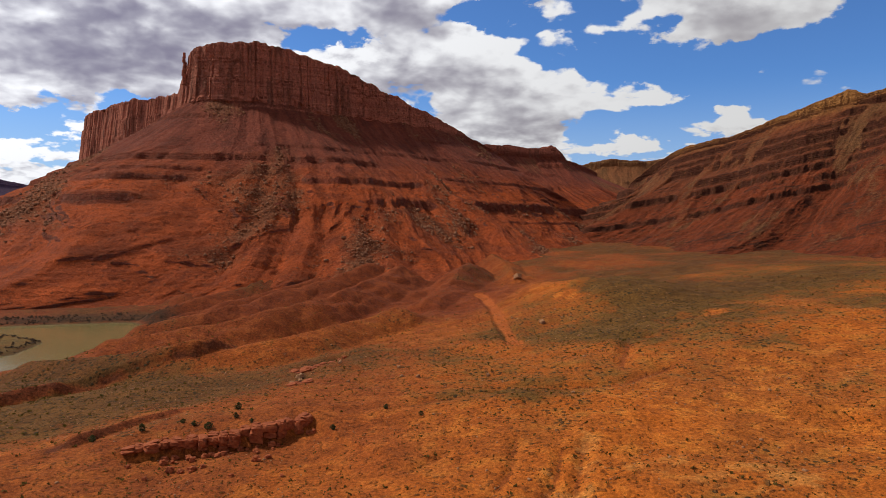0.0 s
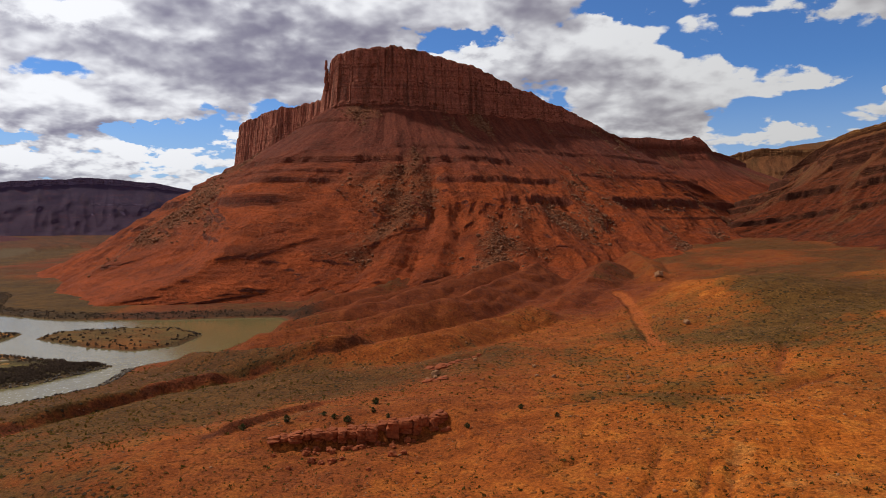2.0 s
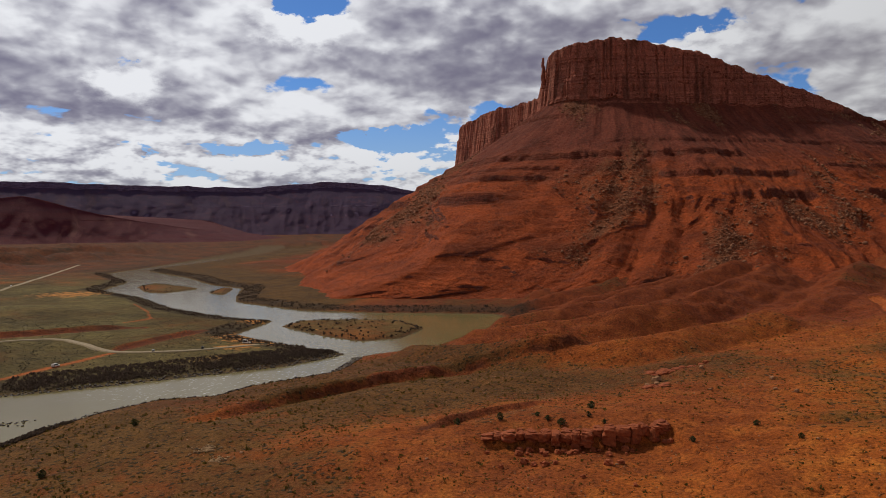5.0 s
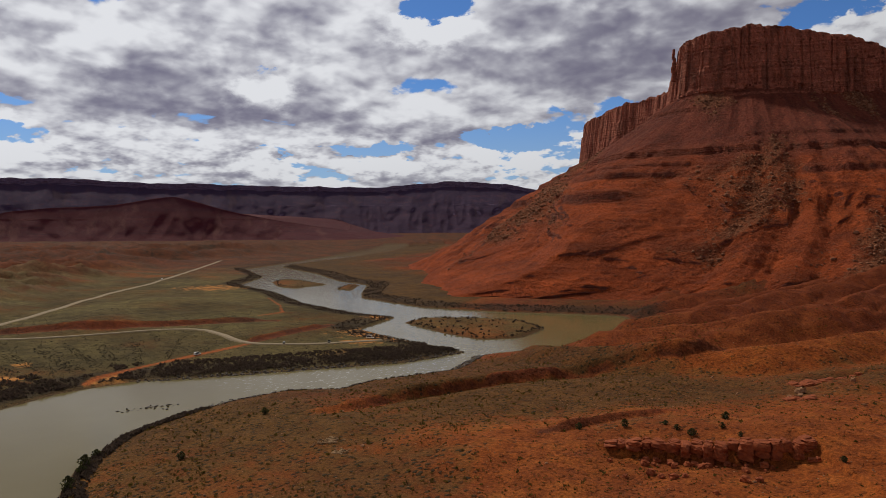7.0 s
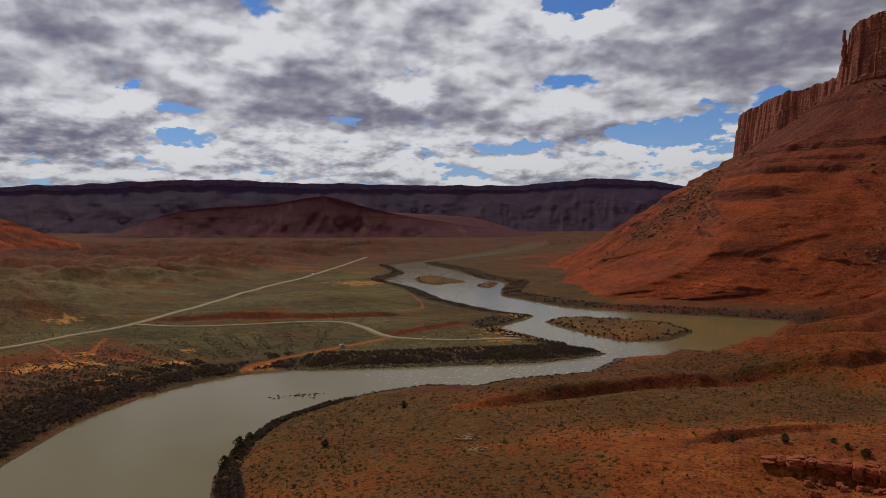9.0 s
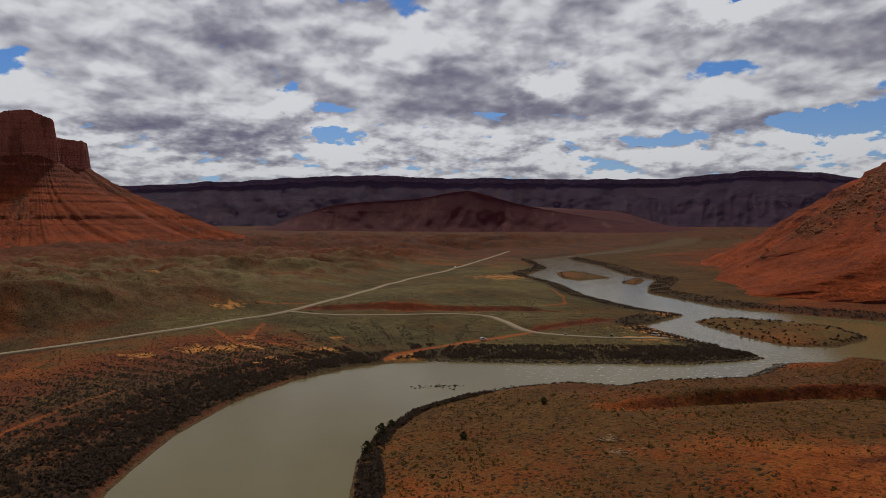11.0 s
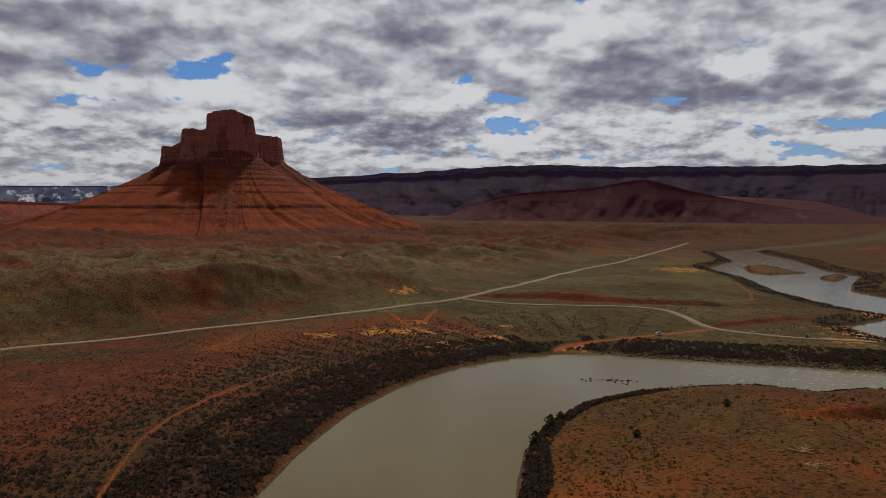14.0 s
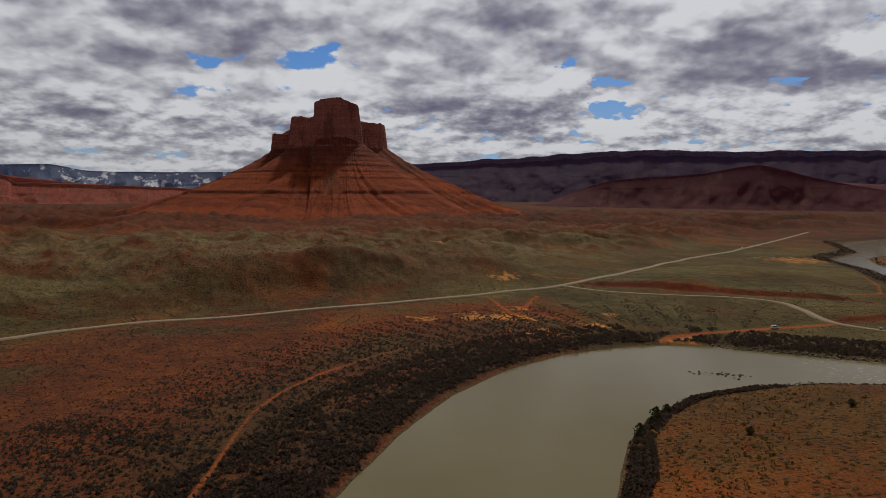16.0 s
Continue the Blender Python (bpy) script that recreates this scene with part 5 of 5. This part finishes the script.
def build_ledge(name, points, high, start, label):
    ledge = new(name)
    line = np.array(curve_through(points, 12))
    seg = np.hypot(*np.diff(line, axis=0).T)
    at = np.concatenate([[0], np.cumsum(seg)])
    total, k, i = at[-1], start, 0
    ledge.location = (line[20][0], line[20][1], float(height(*line[20])[0]))
    base = ledge.location.copy()
    local = random.Random(11)
    while k < total - 1:
        i += 1
        wide = local.uniform(2.6, 5.4)
        px, py = np.interp(k + wide / 2, at, line[:, 0]), np.interp(k + wide / 2, at, line[:, 1])
        qx, qy = np.interp(k + wide, at, line[:, 0]), np.interp(k + wide, at, line[:, 1])
        turn = math.atan2(qy - np.interp(k, at, line[:, 1]), qx - np.interp(k, at, line[:, 0]))
        out = (math.sin(turn), -math.cos(turn))
        q = k / total
        tall = high * float(step(q, 0.05, 0.42) * (1 - 0.5 * step(q, 0.82, 1.0)))
        tall = max(tall, 0.9) * local.uniform(0.75, 1.1)
        ztop = float(height(px - out[0] * 2.0, py - out[1] * 2.0)[0]) + 0.5
        deep = local.uniform(2.6, 4.0)
        fwd = local.uniform(-1.0, 1.2)
        parts = 2 if tall > 2.2 else 1
        for row in range(parts):
            h = tall / parts
            push = fwd + local.uniform(-0.7, 0.7) - 0.8 * row
            b = part("block", rock(i + 40 * row, wide * local.uniform(0.85, 1.05), deep, h * 1.12, 4, 0.17), MAT_LEDGE, ledge)
            b.location = Vector((px + out[0] * push, py + out[1] * push, ztop - 0.2 - h * (row + 0.5))) - base
            b.rotation_euler = (local.uniform(-.1, .1), local.uniform(-.1, .1), turn + local.uniform(-.22, .22))
        for layer in range(2):
            c = part("slab", rock(i + 160 + 100 * layer, wide * local.uniform(0.5, 0.95), deep * local.uniform(0.5, 0.9), local.uniform(0.5, 1.0), 3, 0.2), MAT_LEDGE, ledge)
            f2 = fwd + local.uniform(-1.8, 0.6) - layer * 1.2
            c.location = Vector((px + out[0] * f2, py + out[1] * f2, ztop - 0.15 + 0.2 * layer)) - base
            c.rotation_euler = (local.uniform(-.15, .15), local.uniform(-.15, .15), turn + local.uniform(-.8, .8))
        k += wide
    return tagged(ledge, label, "rock ledge")


build_ledge("rock_ledge", LEDGE, 5.2, 9.0, "broken red sandstone ledge of jointed blocks and slabs")
build_ledge("rock_outcrop", [(-72, 338), (-66, 350), (-60, 362), (-50, 376)], 2.2, 1.0, "low broken sandstone outcrop on a red hillside")
build_ledge("rock_outcrop", [(-66, 303), (-62, 307), (-57, 310)], 2.0, 0.3, "small tilted sandstone slabs standing out of scrub")


def boulder(seed, size, mat, label, group):
    ob = part("boulder", rock(seed, size, size * 0.8, size * 0.75, 3, 0.2), mat)
    return tagged(ob, label, "boulder", group)


def put_rocks(first, places):
    """Copies of a boulder at (x, y, scale, turn, sunk)."""
    for j, (x, y, k, turn, z) in enumerate(places):
        ob = first if j == 0 else copy_thing(first, Matrix())
        ob.matrix_basis = pose(x, y, z, turn * 31 % 20, turn * 17 % 25, turn) @ Matrix.Scale(k, 4)


local = random.Random(5)
spots = []
foot = curve_through(LEDGE, 10)
for j in range(26):
    ax, ay = foot[int(local.uniform(0.28, 0.97) * len(foot))]
    x, y, k = ax + local.uniform(0.8, 2.2), ay - local.uniform(2.4, 6.5) * local.uniform(0.7, 1.3), local.uniform(0.8, 2.3)
    spots.append((x, y, k, local.uniform(0, 360), float(height(x, y)[0]) + 0.25 * k))
for x, y, k in ((-84, 216, 2.6), (-80, 214, 1.8), (-76, 213, 2.4), (-73, 214, 1.6), (-58, 219, 2.4), (-55, 222, 1.9), (-98, 218, 1.5), (-62, 206, 1.3), (-89, 209, 1.4), (-47, 206, 1.2)):
    spots.append((x, y, k, local.uniform(0, 360), float(height(x, y)[0]) + 0.25 * k))
put_rocks(boulder(3, 1.0, MAT_LEDGE, "fallen red sandstone boulder lying below the ledge", "boulders below the ledge"), spots)
spots = []
for x, y, k in ((-65, 322, 3.2), (-63, 312, 2.0), (-66, 309, 2.2), (-10, 300, 1.6), (-50, 345, 1.8), (60, 420, 3.0), (75, 700, 7.0), (-20, 330, 1.7), (20, 300, 1.5)):
    spots.append((x, y, k, local.uniform(0, 360), float(height(x, y)[0]) + 0.3 * k))
put_rocks(boulder(8, 1.0, MAT_STONE, "lone tan boulder resting on the red fan", "boulders on the fan"), spots)
spots = []
for j in range(34):
    q = local.uniform(0, 1)
    spots.append((-331 + 9 * q + local.gauss(0, 2.2), 178 + 26 * q + local.gauss(0, 2.0), local.uniform(0.45, 1.15), local.uniform(0, 360), local.uniform(-0.1, 0.15)))
put_rocks(boulder(13, 1.0, MAT_WET, "dark wet boulder breaking the river surface", "boulders in the river"), spots)


# ---- junipers ----
def juniper(seed, tall):
    tree = new("juniper_bush")
    local = random.Random(seed)
    bm = bmesh.new()
    for j in range(5):
        a, lean = j * 1.25 + local.uniform(-.3, .3), local.uniform(0.1, 0.45)
        tip = Vector((math.cos(a) * lean, math.sin(a) * lean, 0.75)) * tall
        q = tip.to_track_quat("Z", "Y").to_matrix().to_4x4()
        bmesh.ops.create_cone(bm, cap_ends=True, segments=6, radius1=0.06 * tall, radius2=0.015 * tall, depth=tip.length, matrix=q @ Matrix.Translation((0, 0, tip.length / 2 - 0.05)))
    part("trunk", bm, MAT_BARK, tree, "twisted grey trunk")
    bm = bmesh.new()
    for j in range(150):
        u, a = local.uniform(0.0, 1), local.uniform(0, 6.283)
        r = tall * 0.48 * math.sqrt(local.uniform(0.1, 1)) * math.sin(math.pi * (0.2 + 0.75 * u)) * (1 + 0.3 * math.sin(3 * a + seed))
        c = Vector((math.cos(a) * r, math.sin(a) * r, tall * (0.12 + 0.85 * u)))
        e = Vector((local.gauss(0, 1), local.gauss(0, 1), local.gauss(0.4, 0.7))).normalized() * tall * 0.12
        f = e.cross(Vector((local.gauss(0, 1), local.gauss(0, 1), local.gauss(0, 1)))).normalized() * tall * 0.08
        bm.faces.new([bm.verts.new(c + w) for w in (-e - f * 0.4, f, e, -f)])
    part("crown", bm, MAT_JUNIPER, tree, "dense dark green crown")
    return tagged(tree, "dark green juniper bush growing in red soil", "bush", "junipers")


first = juniper(2, 1.0)
for j, (x, y, k) in enumerate(((-80, 240, 3.2), (-76, 262, 3.0), (-86, 243, 2.2), (-73, 248, 2.0), (-66, 243, 1.7), (-20, 255, 2.3), (-7, 243, 1.9), (-37, 239, 2.0), (-103, 240, 2.8), (-118, 236, 2.6), (-91, 246, 2.0),
                               (-230, 151, 3.2), (-252, 204, 3.4), (-248, 120, 4.2), (-262, 132, 4.6), (-256, 128, 3.8), (-244, 118, 3.6), (-270, 140, 3.5))):
    ob = first if j == 0 else copy_thing(first, Matrix())
    ob.matrix_basis = pose(x, y, float(height(x, y)[0]) - 0.1, 0, 0, j * 77) @ Matrix.Diagonal((k, k * 0.95, k * (0.8 + 0.06 * (j % 5)), 1))


# ---- vehicles ----
def box(bm, lo, hi, bevel=0.0):
    m = Matrix.Translation([(a + b) / 2 for a, b in zip(lo, hi)]) @ Matrix.Diagonal([b - a for a, b in zip(lo, hi)] + [1])
    made = bmesh.ops.create_cube(bm, size=1.0, matrix=m)["verts"]
    if bevel:
        edges = {e for v in made for e in v.link_edges}
        bmesh.ops.bevel(bm, geom=list(edges), offset=bevel, segments=2, affect="EDGES")


def vehicle(name, paint, label, long, tall, bed):
    car = new(name)
    bm = bmesh.new()
    box(bm, (-long / 2, -0.92, 0.42), (long / 2, 0.92, 1.05), 0.12)
    part("body", bm, paint, car)
    bm = bmesh.new()
    back = 0.15 if bed else -long * 0.42
    box(bm, (back if not bed else -0.5, -0.84, 1.0), (long * 0.24, 0.84, tall), 0.16)
    part("cabin", bm, paint, car)
    for side in (-1, 1):
        bm = bmesh.new()
        box(bm, ((back if not bed else -0.5) + 0.25, side * 0.845 - 0.012, 1.12), (long * 0.24 - 0.3, side * 0.845 + 0.012, tall - 0.18), 0.0)
        part("side_window", bm, MAT_GLASS, car, "dark side window")
    bm = bmesh.new()
    box(bm, (long * 0.24 - 0.015, -0.7, 1.14), (long * 0.24 + 0.015, 0.7, tall - 0.16))
    part("windscreen", bm, MAT_GLASS, car, "dark windscreen")
    for side in (-1, 1):
        bm = bmesh.new()
        box(bm, (long / 2 - 0.03, side * 0.62 - 0.16, 0.70), (long / 2 + 0.02, side * 0.62 + 0.16, 0.86), 0.01)
        part("headlight", bm, MAT_WHITE, car, "pale headlight")
    for end in (-1, 1):
        bm = bmesh.new()
        box(bm, (end * (long / 2 - 0.02) - 0.06, -0.86, 0.44), (end * (long / 2 - 0.02) + 0.06, 0.86, 0.62), 0.03)
        part("bumper", bm, MAT_BLACK, car, "dark bumper")
    for sx in (-long * 0.32, long * 0.32):
        for side in (-1, 1):
            bm = bmesh.new()
            bmesh.ops.create_cone(bm, cap_ends=True, segments=18, radius1=0.36, radius2=0.36, depth=0.24, matrix=Matrix.Translation((sx, side * 0.82, 0.36)) @ Matrix.Rotation(radians(90), 4, "X"))
            wheel = part("wheel", bm, MAT_TYRE, car, "black tyre")
            bm = bmesh.new()
            bmesh.ops.create_cone(bm, cap_ends=True, segments=14, radius1=0.21, radius2=0.19, depth=0.26, matrix=Matrix.Translation((sx, side * 0.82, 0.36)) @ Matrix.Rotation(radians(90), 4, "X"))
            part("rim", bm, MAT_GREY, wheel, "grey metal rim")
    return tagged(car, label, "vehicle", "parked vehicles")


for made, x, y, turn in ((vehicle("van", MAT_WHITE, "white van parked on the orange dirt track", 5.2, 2.1, False), -416, 275, 95), (vehicle("car", MAT_GREY, "grey car parked beside the gravel road", 4.6, 1.5, False), -403, 336, 140),
                         (vehicle("pickup_truck", MAT_BLACK, "black pickup truck parked near the river landing", 5.6, 1.9, True), -381, 359, 130), (vehicle("camper_van", MAT_WHITE, "white camper van parked at the river landing", 6.0, 2.6, False), -372, 392, 20),
                         (vehicle("car", MAT_WHITE, "white car driving along the pale highway", 4.7, 1.6, False), -1031, 603, 138)):
    made.matrix_basis = pose(x, y, float(height(x, y)[0]) + (0.5 if x < -1000 else 0.05), 0, 0, turn)
